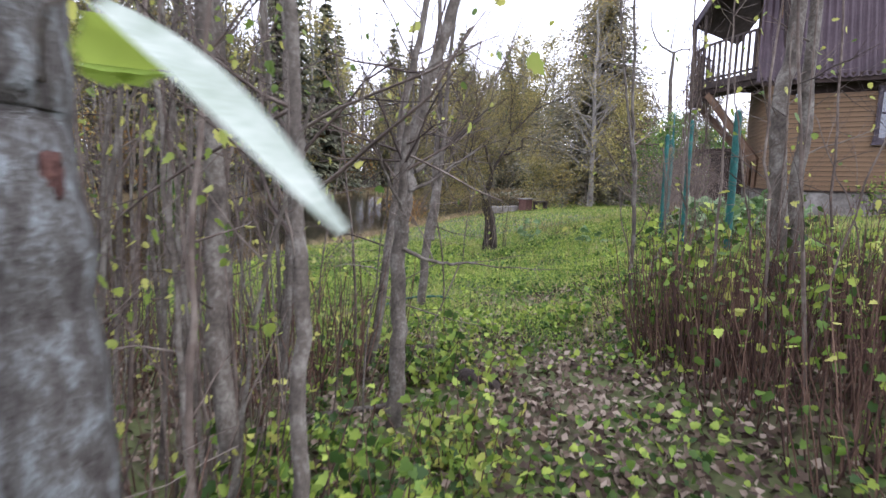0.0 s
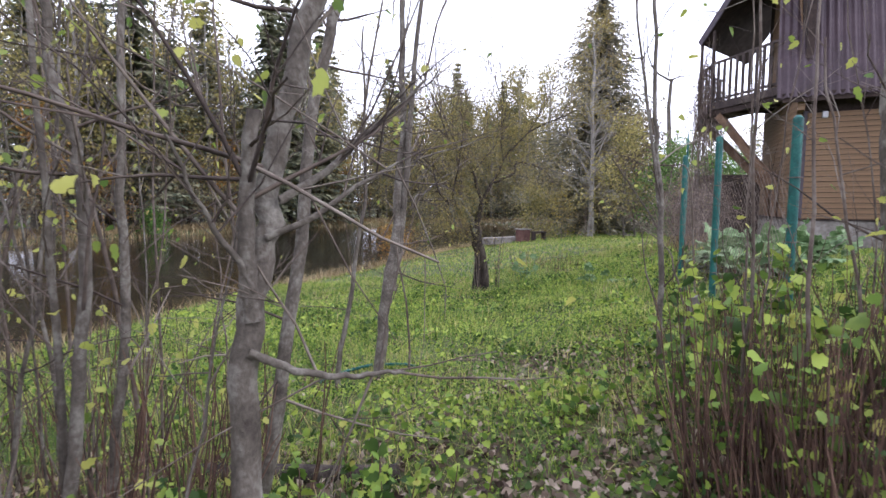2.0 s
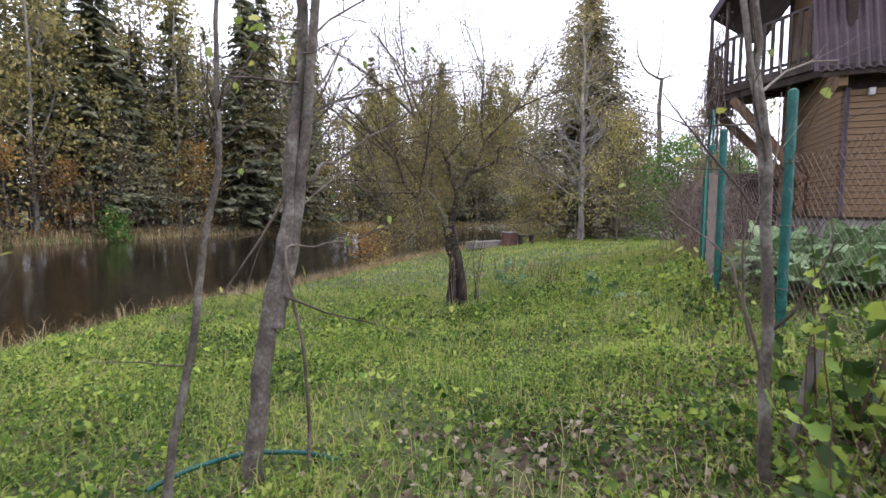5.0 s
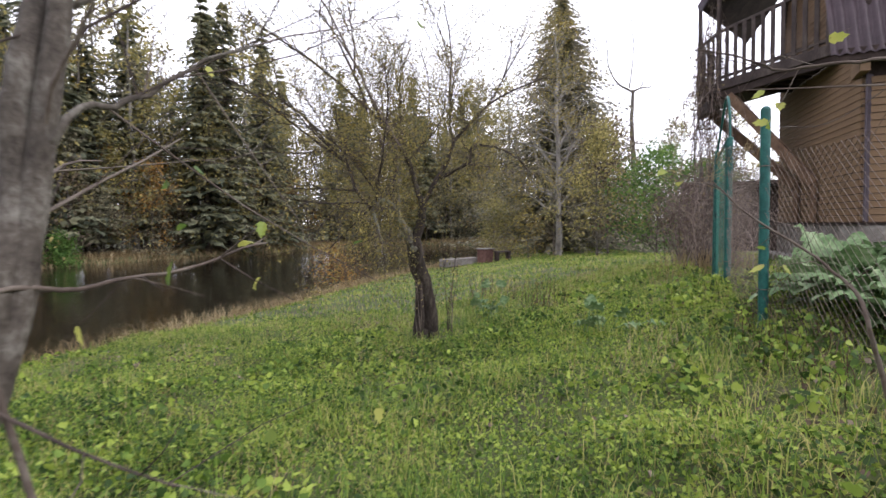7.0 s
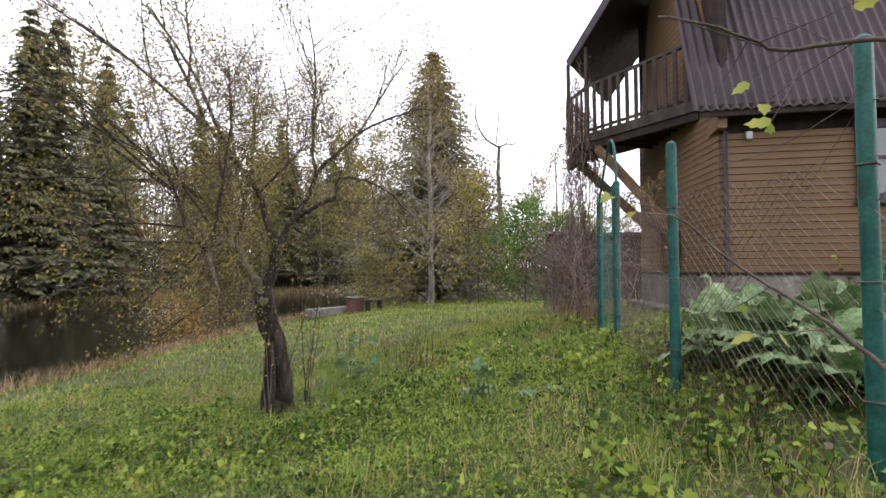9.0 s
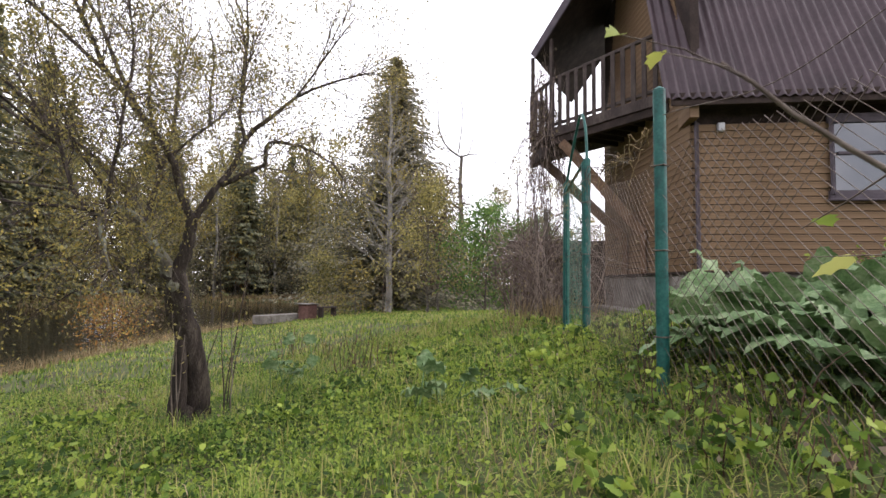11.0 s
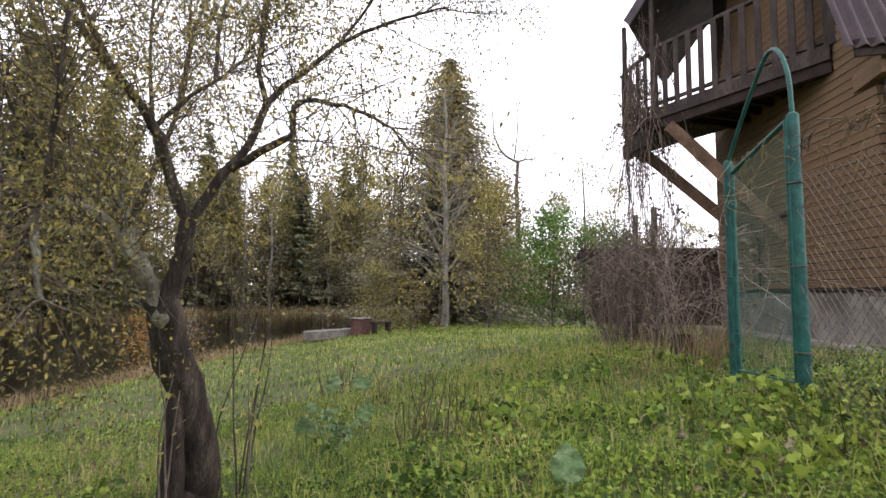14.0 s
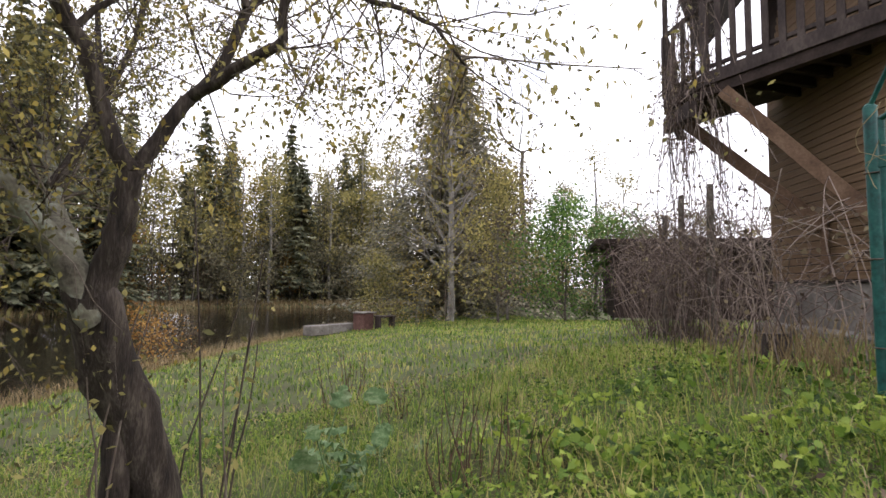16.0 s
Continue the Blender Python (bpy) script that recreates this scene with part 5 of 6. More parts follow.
def cover():
    g = np.random.default_rng(5)
    # lawn, thinner with distance
    P = scatter(90000, 4.4, 17, -6.4, 8.5, g, off_path)
    T = scatter(3600, 4.6, 17, -5.8, 7.5, g, patchy(1.4, 0.05))
    size = g.uniform(0.05, 0.13, len(T))
    C = np.repeat(T, 26, axis=0)
    C[:, :2] += g.normal(0, 1, (len(C), 2)) * np.repeat(size, 26)[:, None]
    C[:, 2] = ground_z(C[:, 0], C[:, 1]) + 0.4 * hump(C[:, 0], C[:, 1])
    V, F = blades(outside_house(C), 0.24, 0.006, 11, 1.8)
    tagged(new("grass_tufts", np_mesh("grass_tufts", V, F, GRASS)), "longer bent grass tufts in the lawn", "grass", kind="stuff")
    P[:, 2] += 0.3 * hump(P[:, 0], P[:, 1])
    V, F = blades(outside_house(P), 0.16, 0.006, 1, 1.9)
    tagged(new("lawn_grass", np_mesh("lawn_grass", V, F, GRASS)), "short uneven green lawn grass on a slope", "grass", kind="stuff")
    P = scatter(70000, 16, 48, -6, 16, g)
    V, F = blades(P, 0.13, 0.02, 2, 0.9)
    tagged(new("far_lawn_grass", np_mesh("far_lawn_grass", V, F, GRASS)), "yellowish green lawn grass beside the pond", "grass", kind="stuff")
    # broad weeds in uneven mounds
    P = outside_house(np.concatenate([scatter(190000, 4.3, 13.5, -5.0, 6.5, g, leafy_spots), scatter(60000, 11, 17.5, -5.8, 8.5, g, leafy_spots)]))
    P[:, 2] += hump(P[:, 0], P[:, 1]) * g.uniform(0.35, 1.0, len(P)) + 0.015
    V, F = rhombs(P, 0.04, 0.026, 0.5, seed=3)
    tagged(new("low_weeds", np_mesh("low_weeds", V, F, WEED)), "low broad-leaved green weeds in uneven mounds", "weeds", kind="stuff")
    T = outside_house(scatter(900, 5.2, 14.5, -4.8, 6.5, g, patchy(1.2, 0.25)))
    C = np.repeat(T, 12, axis=0)
    C[:, :2] += g.normal(0, 0.07, (len(C), 2))
    C[:, 2] = ground_z(C[:, 0], C[:, 1]) + 0.5 * hump(C[:, 0], C[:, 1]) + g.uniform(0.03, 0.12, len(C))
    V, F = rhombs(C, 0.07, 0.055, 0.5, seed=33, six=True)
    tagged(new("dock_weeds", np_mesh("dock_weeds", V, F, WEED)), "broad green dock leaves standing above the grass", "weeds", kind="stuff")
    # dry grass
    P = outside_house(scatter(40000, 3.5, 18, -6.2, 7.5, g, patchy(1.1, 0.35)))
    V, F = blades(P, 0.2, 0.006, 4, 1.7)
    tagged(new("dry_grass", np_mesh("dry_grass", V, F, DRY_GRASS)), "patches of dry straw-coloured grass", "grass", kind="stuff")
    # bank of the pond: tall withered grass

    def bank(u, v, g):
        d = pond_distance(u, v)
        return (d < 1.7) & (d > -0.15) & (g.uniform(0, 1, len(u)) < 1.1 - d / 1.7)
    P = scatter(150000, 2, 40, -8, 5, g, bank)
    V, F = blades(P, 0.5, 0.009, 6, 0.8)
    tagged(new("bank_grass", np_mesh("bank_grass", V, F, DRY_GRASS)), "tall withered grass along the pond's bank", "grass", kind="stuff")

    def far_bank(u, v, g):
        d = pond_distance(u, v)
        return (d < 5) & (d > -0.5) & (v < np.interp(u, [20, 45, 60], [-15, -5, 14]))
    P = scatter(160000, 5, 70, -36, 14, g, far_bank)
    V, F = blades(P, 0.55, 0.045, 7, 0.6)
    tagged(new("far_bank_reeds", np_mesh("far_bank_reeds", V, F, DRY_GRASS)), "straw-coloured reeds on the far shore", "reeds", kind="stuff")
    # leaf litter on the path

    def near_path(u, v, g):
        mid = np.interp(u, [0, 3, 6, 8], [0.7, 0.9, 1.1, 1.4])
        return g.uniform(0, 1, len(u)) < np.exp(-((v - mid - 0.3) / 1.3) ** 2)
    P = np.concatenate([scatter(16000, 0.2, 7.5, -2, 4, g, near_path), scatter(15000, 0.2, 5.2, -5.5, 5.5, g)])
    P[:, 2] += g.uniform(0.005, 0.05, len(P))
    V, F = rhombs(P, 0.065, 0.05, 0.4, seed=8)
    tagged(new("fallen_leaves", np_mesh("fallen_leaves", V, F, LITTER)), "brown and grey fallen leaves on the trodden path", "leaf litter", kind="stuff")
    P = scatter(5000, 1.2, 6.2, -0.6, 2.4, g, patchy(2.6, 0.35))
    P[:, 2] += g.uniform(0.02, 0.2, len(P))
    V, F = rhombs(P, 0.055, 0.044, 0.5, seed=31, six=True)
    tagged(new("path_weeds", np_mesh("path_weeds", V, F, WEED)), "broad green weeds beside the trodden path", "weeds", kind="stuff")
    P = scatter(9000, 6, 18, -4, 7, g, patchy(0.9, 0.45))
    P[:, 2] += g.uniform(0.02, 0.08, len(P))
    V, F = rhombs(P, 0.05, 0.04, 0.4, seed=9)
    tagged(new("lawn_leaves", np_mesh("lawn_leaves", V, F, LITTER)), "scattered fallen leaves on the lawn", "leaf litter", kind="stuff")


cover()


def herb(label, x, y, h, n, leaf, bark, seed, leaves=40, leaf_size=0.08, spread=0.25, name="shrub", category="bush", low=0.25):
    """A clump of upright stalks with leaves up them."""
    g = np.random.default_rng(seed)
    t = thing(name, label, category, at=(x, y, gz(x, y)))
    tb, pts = Tubes(), []
    for _ in range(n):
        a = g.uniform(0, 6.28)
        b = np.array([np.cos(a), np.sin(a), 0]) * g.uniform(0, spread)
        b[2] = gz(x + b[0], y + b[1]) - gz(x, y) - 0.08
        hh = h * g.uniform(0.6, 1.15)
        top = b + [g.normal(0, 0.12) * hh + b[0] * 0.6, g.normal(0, 0.12) * hh + b[1] * 0.6, hh]
        p = smooth_line([b, (b + top) / 2 + g.normal(0, 0.03, 3), top], 7, 0.008, int(g.integers(1e6)))
        tb.add(p, 0.005 + 0.002 * h, 0.002, 4)
        pts.append(p)
    part("cane_growth", tb.mesh("cane_growth", bark), t, kind="stuff")
    if leaves:
        c = []
        for _ in range(leaves):
            p = pts[g.integers(len(pts))]
            f = g.uniform(low, 1) * 5.99
            c.append(p[int(f)] + (p[int(f) + 1] - p[int(f)]) * (f % 1))
        V, F = rhombs(np.array(c), leaf_size * 0.95, leaf_size * 0.78, 0.55, seed=seed, droop=0.2, six=True)
        part("foliage", np_mesh("foliage", V, F, leaf), t)
    return t


def undergrowth():
    g = np.random.default_rng(88)
    # brown bramble stalks and leafy canes to the side of the path
    for i in range(66):
        u, v = g.uniform(1.4, 4.7), g.uniform(1.7, 4.2)
        x, y = xy(u, v)
        herb("brown bramble canes with few yellowing leaves", x, y, g.uniform(0.5, 1.1), 25, WEED if i % 3 else LIME, STALK, 1200 + i * 3, 14, 0.07, 0.28, "bramble_clump", "bush", 0.5)
    for i in range(22):
        u, v = g.uniform(3.5, 6.3), g.uniform(1.65, 3.4)
        x, y = xy(u, v)
        herb("leafy green currant canes beside the path", x, y, g.uniform(0.55, 1.05), 10, LIME if i % 5 == 0 else WEED, STALK, 1240 + i, 62, 0.07 + 0.04 * (i % 3) / 2, 0.32, "currant_bush", "bush", 0.25)
    for i in range(30):
        u, v = g.uniform(1.5, 4.4), g.uniform(-0.95, 0.25)
        x, y = xy(u, v)
        if abs(v - np.interp(u, [0, 3, 6], [0.1, 0.7, 1.0])) < 0.45:
            v -= 0.5
            x, y = xy(u, v)
        herb("low green nettles under the saplings", x, y, g.uniform(0.25, 0.55), 9, LIME if i % 4 == 0 else WEED, STALK, 1270 + i, 95, 0.055 + 0.02 * (i % 2), 0.3, "nettle_clump", "weeds", 0.15)
    for i in range(84):
        u, v = g.uniform(1.2, 5.6), g.uniform(-4.6, -0.75)
        x, y = xy(u, v)
        herb("tangle of bare brown twigs under the saplings", x, y, g.uniform(0.45, 1.2), 15, LIME, TWIG if i % 3 == 0 else STALK, 1300 + i, 8, 0.06, 0.42, "twig_tangle", "bush", 0.4)
    # lone dry stalks on the lawn
    for i, (x, y, h) in enumerate([(8.13, 11.46, 0.6), (8.35, 11.3, 0.55), (7.95, 11.6, 0.5), (8.95, 14.73, 0.8), (8.9, 13.4, 0.5), (9.6, 15.5, 0.6), (8.25, 11.7, 0.6)]):
        herb("dry brown weed stalks standing in the lawn", x, y, h, 8, WEED, STALK, 330 + i, 14, 0.04, 0.18, "dry_stalks", "weeds", 0.1)
    for i in range(12):
        x, y = 10.9 + g.normal(0, 0.5), 10.7 + g.normal(0, 0.35)
        herb("dry grass tussock at the fence corner", x, y, 0.5, 20, DRY_GRASS, DRY_GRASS, 350 + i, 0, 0.04, 0.25, "dry_tussock", "grass")


undergrowth()


def big_leaf_plant(x, y, seed, n=26, size=0.41):
    """A clump of large crinkled basal leaves."""
    g = np.random.default_rng(seed)
    t = thing("burdock_plant", "clump of large crinkled grey-green leaves behind the fence", "plant", "large-leaved plants", at=(x, y, gz(x, y)))
    for _ in range(n):
        a, e = g.uniform(0, 6.28), g.uniform(0.3, 1.2)
        L, W = size * g.uniform(0.65, 1.35), size * g.uniform(0.5, 0.9)
        stalk, droop = g.uniform(0.1, 0.5), g.uniform(0.1, 0.6)
        d = np.array([np.cos(a) * np.cos(e), np.sin(a) * np.cos(e), np.sin(e)])
        s = np.array([-np.sin(a), np.cos(a), 0])
        up = np.cross(d, s) * -1
        base = np.array([g.normal(0, 0.12), g.normal(0, 0.12), -0.02])
        tb = Tubes()
        tb.add([base, base + d * stalk], 0.008, 0.006, 4)
        V = []
        for i in range(11):
            f = i / 10
            w = W * math.sin(math.pi * (0.12 + 0.86 * f) ** 0.8) * 0.5 + 0.01
            bend = np.array([0, 0, -droop * L * f * f])
            for j in range(-2, 3):
                k = j / 2
                V.append(base + d * (stalk + L * f) + bend + s * w * k + up * (0.16 * abs(k) * w + 0.03 * abs(k) * math.sin(17 * f + 2 * k + a) + 0.012 * math.sin(31 * f + a)))
        F = [(i * 5 + j, i * 5 + j + 1, i * 5 + j + 6, i * 5 + j + 5) for i in range(10) for j in range(4)]
        leaf = part("leaf", np_mesh("leaf", V, F, LEAF_BIG, True), t)
        part("leaf_stalk", tb.mesh("leaf_stalk", LEAF_BIG), leaf)


for i, (x, y) in enumerate([(8.5, 7.35), (9.0, 7.1), (8.2, 6.9), (8.8, 7.7), (9.5, 7.5), (7.9, 6.5), (9.3, 6.7), (8.7, 6.5)]):
    big_leaf_plant(x, y, 400 + i)


# ---- creeper on the balcony corner ----
def creeper():
    g = np.random.default_rng(91)
    c = thing("creeper", "dry reddish-brown creeper hanging from the balcony corner", "plant")
    tb, tips = Tubes(), []
    for i in range(120):
        b = P2 + (P3 - P2) * g.uniform(-0.1, 1.0)
        x0, y0 = b.x + g.normal(0, 0.12), b.y + g.normal(0, 0.12)
        z1 = g.uniform(4.2, 6.3)
        z0 = gz(x0, y0) if i % 5 == 0 else g.uniform(2.4, 4.2)
        gx, gy = x0 + g.normal(0, 0.35), y0 + g.normal(0, 0.35)
        p = smooth_line([(gx, gy, z0 - 0.05), ((gx + x0) / 2, (gy + y0) / 2, (z0 + z1) / 2), (x0, y0, z1)], 12, 0.04, i)
        tb.add(p, 0.008, 0.004, 4)
        twigs_on(tb, tips, p, 0.003, g, 4, 0.35, 0, 0.3, 0.0)
    part("vine_growth", tb.mesh("vine_growth", VINE), c, kind="stuff")
    V, F = rhombs(np.array(tips)[g.integers(0, len(tips), 900)], 0.06, 0.045, seed=92, droop=0.8)
    part("foliage", np_mesh("foliage", V, F, LEAF_DARK), c)
    h = thing("creeper_hedge", "tangled dry brown creeper over the fence line", "hedge")
    tb, tips = Tubes(), []
    for i in range(312):
        f = g.uniform(0.1, 1.05) if i < 260 else g.uniform(-0.72, 0.1)
        x0, y0 = 12.6 + 2.9 * f + g.normal(0, 0.3), 11.9 + 2.6 * f + g.normal(0, 0.3)
        z0 = gz(x0, y0)
        hh = g.uniform(0.9, 2.4) if i < 260 else g.uniform(0.6, 1.7)
        p = smooth_line([(x0, y0, z0 - 0.05), (x0 + g.normal(0, 0.2), y0 + g.normal(0, 0.2), z0 + hh * 0.6), (x0 + g.normal(0, 0.4), y0 + g.normal(0, 0.4), z0 + hh), (x0 + g.normal(0, 0.6), y0 + g.normal(0, 0.6), z0 + hh * g.uniform(0.4, 0.8))], 10, 0.03, i)
        tb.add(p, 0.007, 0.003, 4)
        twigs_on(tb, tips, p, 0.003, g, 4, 0.4, 0, 0.3, 0.1)
    part("vine_growth", tb.mesh("vine_growth", VINE), h, kind="stuff")
    V, F = rhombs(np.array(tips)[g.integers(0, len(tips), 1500)], 0.06, 0.045, seed=93, droop=0.8)
    part("foliage", np_mesh("foliage", V, F, LEAF_DARK), h)


creeper()


def hedge_post(x, y, h):
    t = thing("hedge_post", "old grey wooden post inside the dry creeper", "post", at=(x, y, gz(x, y)))
    tb = Tubes()
    tb.add([(0, 0, -0.2), (0.02, 0.01, h * 0.5), (0.03, 0.0, h)], 0.055, 0.045, 8)
    part("shaft", tb.mesh("shaft", BARK_GREY), t)


for x, y, h in ((13.1, 12.3, 2.2), (13.9, 13.1, 2.3), (14.7, 13.8, 2.1)):
    hedge_post(x, y, h)


# ---- brick grill and slab by the pond ----
def grill():
    x, y = 17.52, 28.65
    z = gz(x, y)
    g = thing("garden_grill", "small maroon brick grill with a pale lid by the pond", "grill", at=(x, y, z))
    part("body", box_mesh("body", (0.64, 0.6, 0.8), BRICKRED, Matrix.Translation((0, 0, 0.36)) @ Matrix.Rotation(0.3, 4, "Z"), 0.03), g)
    part("lid", box_mesh("lid", (0.78, 0.72, 0.05), CONCRETE, Matrix.Translation((0, 0, 0.785)) @ Matrix.Rotation(0.3, 4, "Z"), 0.01), g)
    b = thing("bench", "low dark wooden bench beside the grill", "bench", at=(x + 0.75, y - 0.35, z))
    part("seat", box_mesh("seat", (0.9, 0.4, 0.06), RAILWOOD, Matrix.Translation((0.1, 0, 0.62)), 0.01), b)
    for s in (-0.25, 0.45):
        part("leg", box_mesh("leg", (0.1, 0.36, 0.64), RAILWOOD, Matrix.Translation((s, 0, 0.27)), 0.01), b)
    s = thing("jetty_slab", "long pale concrete slab at the water's edge", "slab", at=(x - 1.35, y + 0.35, z))
    part("slab", box_mesh("slab", (2.4, 0.5, 0.4), CONCRETE, Matrix.Rotation(0.25, 4, "Z") @ Matrix.Translation((0, 0, 0.12)), 0.03), s)


grill()


# ---- small things ----
def log_at(label, pts, r, bark, name="log"):
    t = thing(name, label, "log")
    tb = Tubes()
    path = smooth_line([(x, y, gz(x, y) + r * 0.7) for x, y in pts], 14, 0.008, 5)
    tb.add(path, r, r * 0.85, 10)
    part("trunk", tb.mesh("trunk", bark), t)
    for end, k in ((path[0], 1.0), (path[-1], 0.85)):
        d = (path[1] - path[0]) if end is path[0] else (path[-2] - path[-1])
        cap = Tubes()
        cap.add([end + d * 0.02, end, end - d * 0.002], r * k, 0.003, 10, 0.1)
        part("cut_end", cap.mesh("cut_end", RAILWOOD), t, "pale weathered cut end")


log_at("weathered grey fallen log under the saplings", [(0.85, 4.85), (1.4, 4.6), (1.95, 4.3)], 0.07, BARK_DARK)
log_at("short dark rotten log beside the path", [(1.62, 3.62), (1.86, 3.3)], 0.075, BARK_DARK)
log_at("fallen grey branch on the ground", [(-0.2, 3.3), (0.5, 3.5), (1.1, 3.4)], 0.025, BARK_GREY)

hose = thing("hose", "short piece of teal garden hose on the grass", "hose")
tb = Tubes()
tb.add(smooth_line([(x, y, gz(x, y) + h) for x, y, h in ((1.87, 6.58, 0.05), (2.15, 6.7, 0.09), (2.42, 6.6, 0.12), (2.73, 6.42, 0.09), (2.9, 6.35, 0.03))], 16, 0.004, 2), 0.016, 0.014, 8)
part("tube", tb.mesh("tube", GREENPAINT), hose)
board = thing("board", "grey weathered board standing in the bushes", "board", at=(4.9, 4.93, gz(4.9, 4.93)))
part("plank", box_mesh("plank", (0.2, 0.03, 0.55), CONCRETE, pose(0, 0, 0.25, 8, 0, 20)), board)
stump = thing("stump", "dark rotten stump among dry grass by the gate", "stump", at=(11.08, 10.87, gz(11.08, 10.87)))
tb = Tubes()
tb.add([(0, 0, -0.15), (0.01, 0, 0.12), (0.03, 0.01, 0.32)], 0.16, 0.11, 12)
tb.add([(0.1, 0.05, -0.05), (-0.25, -0.2, 0.05), (-0.6, -0.3, -0.02)], 0.03, 0.012, 6)
part("wood", tb.mesh("wood", BARK_DARK), stump)
cap = Tubes()
cap.add([(0.03, 0.01, 0.31), (0.03, 0.01, 0.325), (0.03, 0.01, 0.32)], 0.11, 0.01, 12, 0.1)
part("top", cap.mesh("top", RAILWOOD), stump)
willow = thing("willow_leaf", "pale underside of a long leaf on a thin twig", "leaf")
tb = Tubes()
tb.add(smooth_line([(-0.2, 1.2, 1.72), (-0.1, 0.8, 1.74), (0.0, 0.5, 1.7), (0.01, 0.45, 1.68)], 8), 0.004, 0.002, 5)
part("twig", tb.mesh("twig", TWIG), willow)
LV, LF = [], []
for i in range(9):
    f = i / 8
    c = np.array([0.01, 0.45, 1.68]) * (1 - f) + np.array([0.13, 0.31, 1.55]) * f + np.array([0, 0, 0.012 * math.sin(math.pi * f)])
    w = 0.0135 * math.sin(math.pi * (0.06 + 0.9 * f)) ** 0.7
    s = np.array([0.75, 0.45, 0.45])
    LV += [c - s * w, c + np.array([0, 0.004, -0.003]), c + s * w]
LF = [(i * 3 + j, i * 3 + j + 1, i * 3 + j + 4, i * 3 + j + 3) for i in range(8) for j in range(2)]
PALE = material("pale_leaf", [(0.28, 0.33, 0.25), (0.4, 0.45, 0.37), (0.52, 0.56, 0.48)], 30, 0.6, translucent=0.3)
part("blade", np_mesh("blade", LV, LF, PALE, True), willow)


def bark_wound(z, up, wide, turn, seed):
    """A sunken rotten patch that follows the round of the pale trunk."""
    t = thing("bark_wound", "dark rotten wound in the pale trunk", "bark")
    g = np.random.default_rng(seed)
    V, n, m = [], 9, 11
    for i in range(n):
        for j in range(m):
            f, k = 2 * i / (n - 1) - 1, 2 * j / (m - 1) - 1
            edge = 1 + 0.25 * math.sin(5 * f + seed) * abs(k)
            a = turn + wide * f * math.sqrt(max(0.0, 1 - 0.85 * k * k)) * edge
            r = 0.098 + (0.006 if max(abs(f), abs(k)) < 0.9 else -0.01) + g.normal(0, 0.0025)
            V.append((-0.2 + r * math.cos(a), 0.9745 + 0.15 * (z + up * k) + r * math.sin(a), z + up * k + g.normal(0, 0.004)))
    F = [(i * m + j, (i + 1) * m + j, (i + 1) * m + j + 1, i * m + j + 1) for i in range(n - 1) for j in range(m - 1)]
    part("patch", np_mesh("patch", V, F, WOUND, True), t)


bark_wound(1.29, 0.1, 0.5, radians(-112), 2)
bark_wound(1.56, 0.045, 0.22, radians(-78), 5)
g_leaf = np.random.default_rng(55)
lc = np.array([-0.1, 0.6, 1.65]) + g_leaf.normal(0, 1, (9, 3)) * [0.06, 0.07, 0.035]
V, F = rhombs(lc, 0.06, 0.045, 0.4, seed=56, droop=0.3, six=True)
part("foliage", np_mesh("foliage", V, F, WEED), willow, "fresh green leaves on the twig")
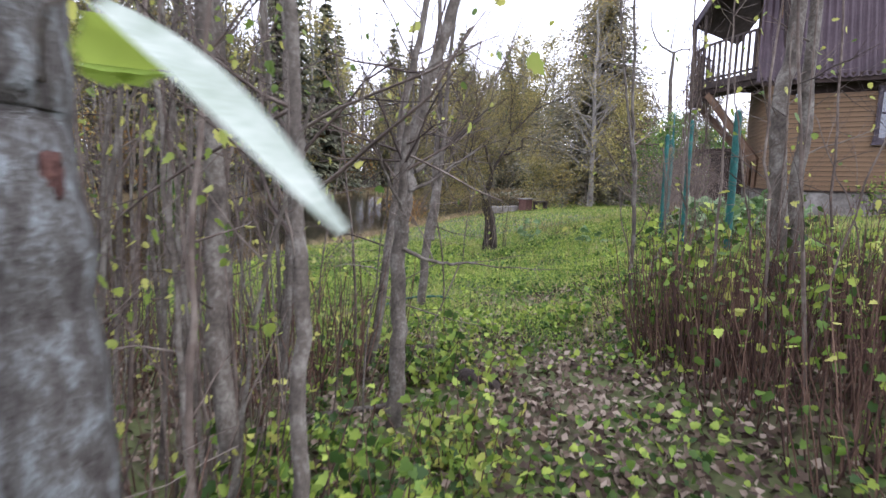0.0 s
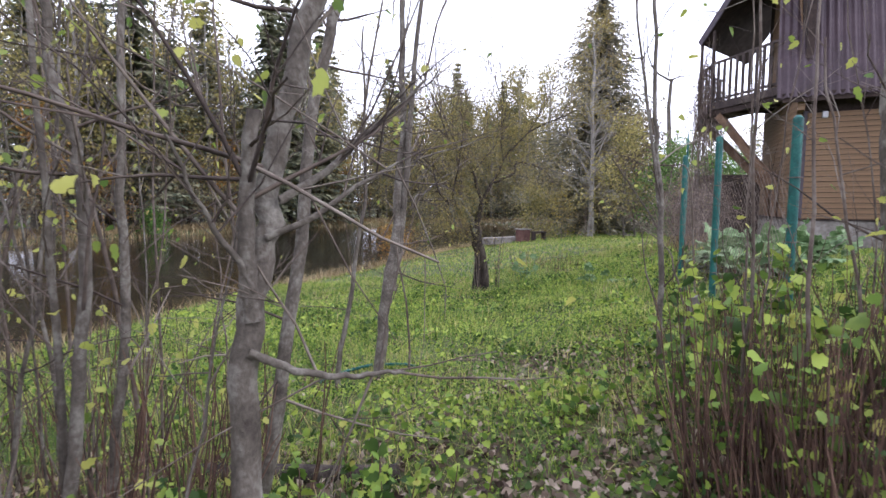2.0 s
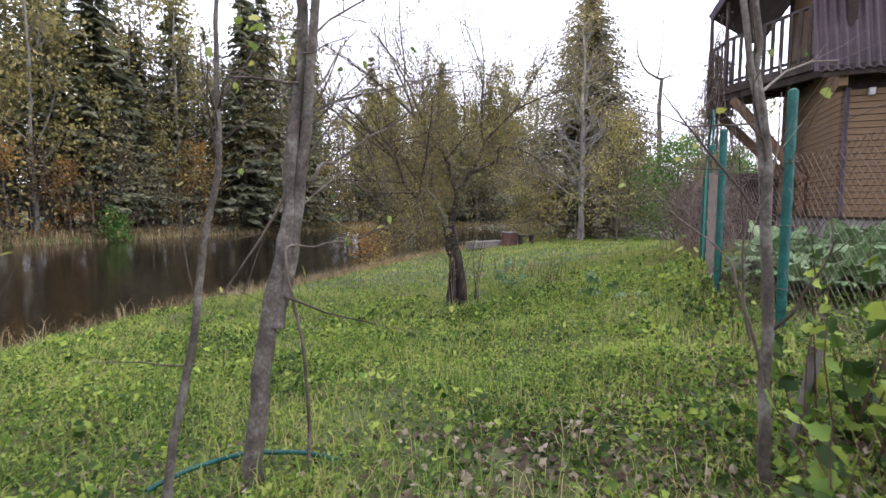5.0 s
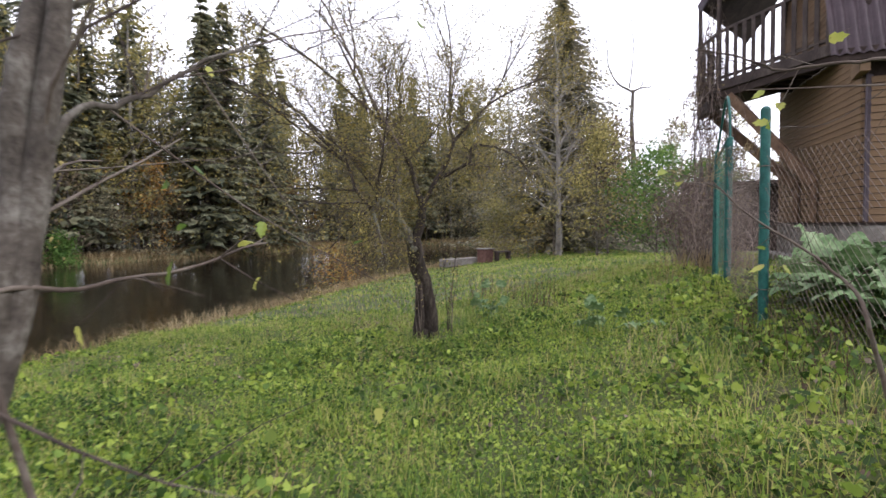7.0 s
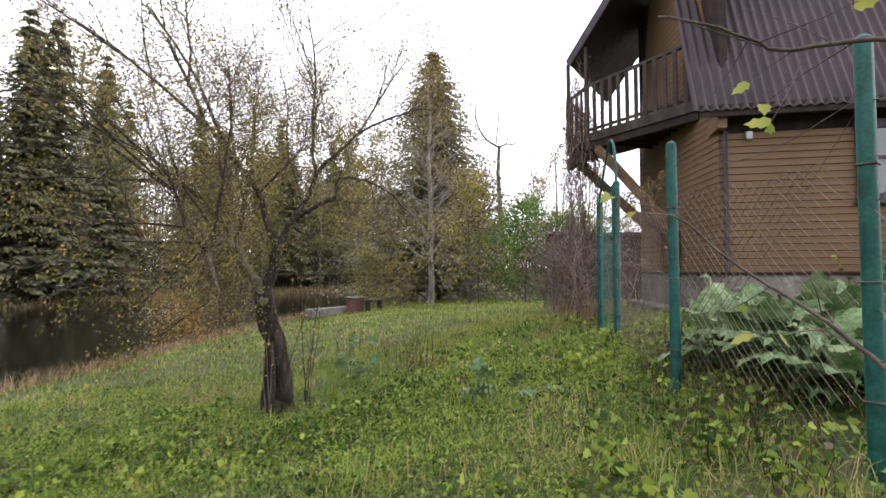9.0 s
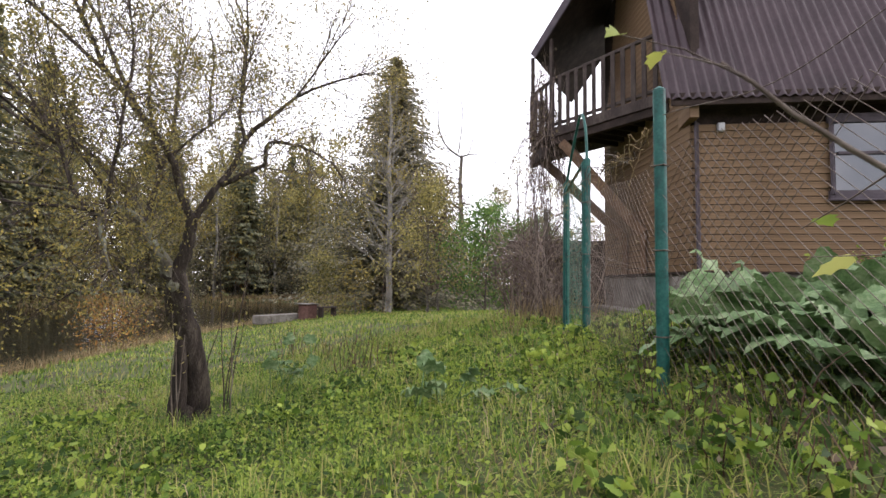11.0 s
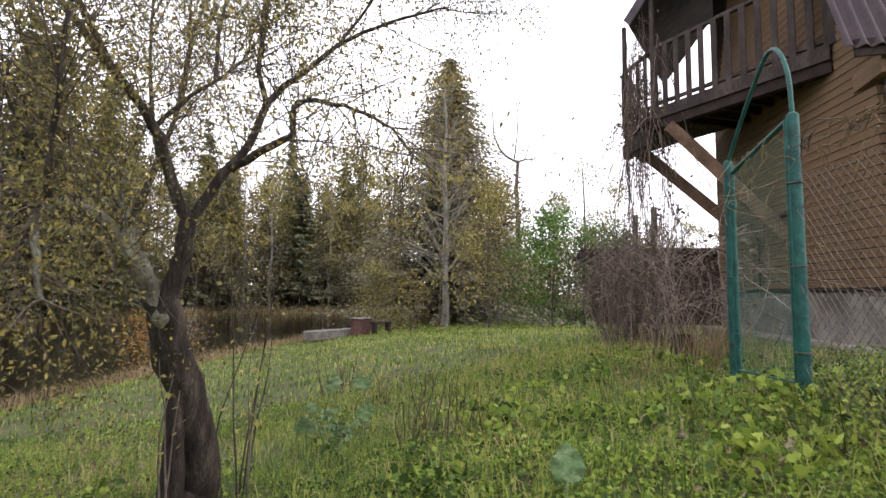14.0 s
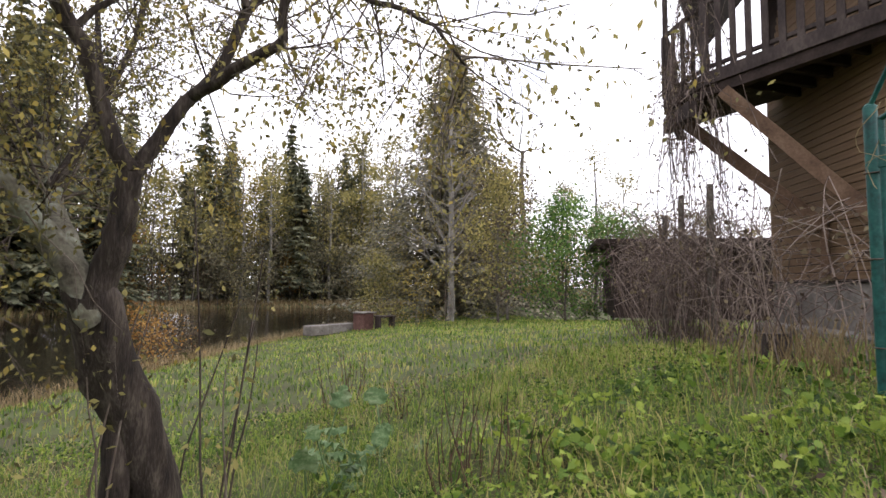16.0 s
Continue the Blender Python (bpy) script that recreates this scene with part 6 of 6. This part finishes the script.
# leafy weeds along the fence foot
FG = np.random.default_rng(97)
for i in range(22):
    f = FG.uniform(0, 1)
    x = 6.6 + (9.1 - 6.6) * f + FG.normal(0, 0.22)
    y = 6.5 + (8.9 - 6.5) * f + FG.normal(0, 0.22)
    herb("leafy green weeds along the fence foot", x, y, FG.uniform(0.22, 0.45), 8, WEED, STALK, 500 + i, 50, 0.055, 0.22, "fence_weeds", "weeds", 0.1)
for i in range(8):
    p = C0 + DB * FG.uniform(0.8, 6) + NB * FG.uniform(0.5, 1.2)
    herb("feathery green shrub at the house wall", p.x, p.y, FG.uniform(0.8, 1.25), 14, WEED, STALK, 540 + i, 130, 0.07, 0.35, "garden_shrub", "bush", 0.15)

for i, (x, y) in enumerate([(8.0, 12.55), (7.55, 12.35), (7.3, 9.3)]):
    big_leaf_plant(x, y, 600 + i, 9, 0.2)


def gate_vine():
    g = np.random.default_rng(98)
    v = thing("gate_vine", "dry pale creeper tendrils hanging on the gate top", "plant")
    for i in range(12):
        f = g.uniform(0, 1)
        b = np.array([9.36 + 0.67 * f, 9.24 + 0.63 * f, 2.22])
        L = g.uniform(0.15, 0.55)
        pts = [b + [0, 0, 0.06], b + [g.normal(0, 0.05), g.normal(0, 0.05), -L * 0.3], b + [g.normal(0, 0.1), g.normal(0, 0.1), -L * 0.7], b + [g.normal(0, 0.1), g.normal(0, 0.1), -L]]
        tb = Tubes()
        tb.add(smooth_line(pts, 10, 0.012, i), 0.004, 0.002, 4)
        part("tendril", tb.mesh("tendril", DRY_GRASS), v)


gate_vine()


def fence_vine():
    g = np.random.default_rng(99)
    v = thing("fence_vine", "dry pale creeper tangled along the sagging mesh top", "plant")
    for i in range(26):
        f = g.uniform(0.05, 0.98)
        x, y = 7.75 + 1.55 * f, 7.73 + 1.45 * f
        b = np.array([x, y, gz(x, y) + 1.78 - 0.1 * math.sin(math.pi * f)])
        along = np.array([0.73, 0.68, 0]) * g.uniform(0.12, 0.4)
        pts = [b + [0, 0, 0.03], b + along * 0.5 + g.normal(0, 0.04, 3), b + along + g.normal(0, 0.04, 3), b + along * 1.2 + [0, 0, -g.uniform(0.0, 0.35)]]
        tb = Tubes()
        tb.add(smooth_line(pts, 12, 0.014, i), 0.0045, 0.002, 4)
        part("tendril", tb.mesh("tendril", DRY_GRASS if i % 3 else TWIG), v)


fence_vine()
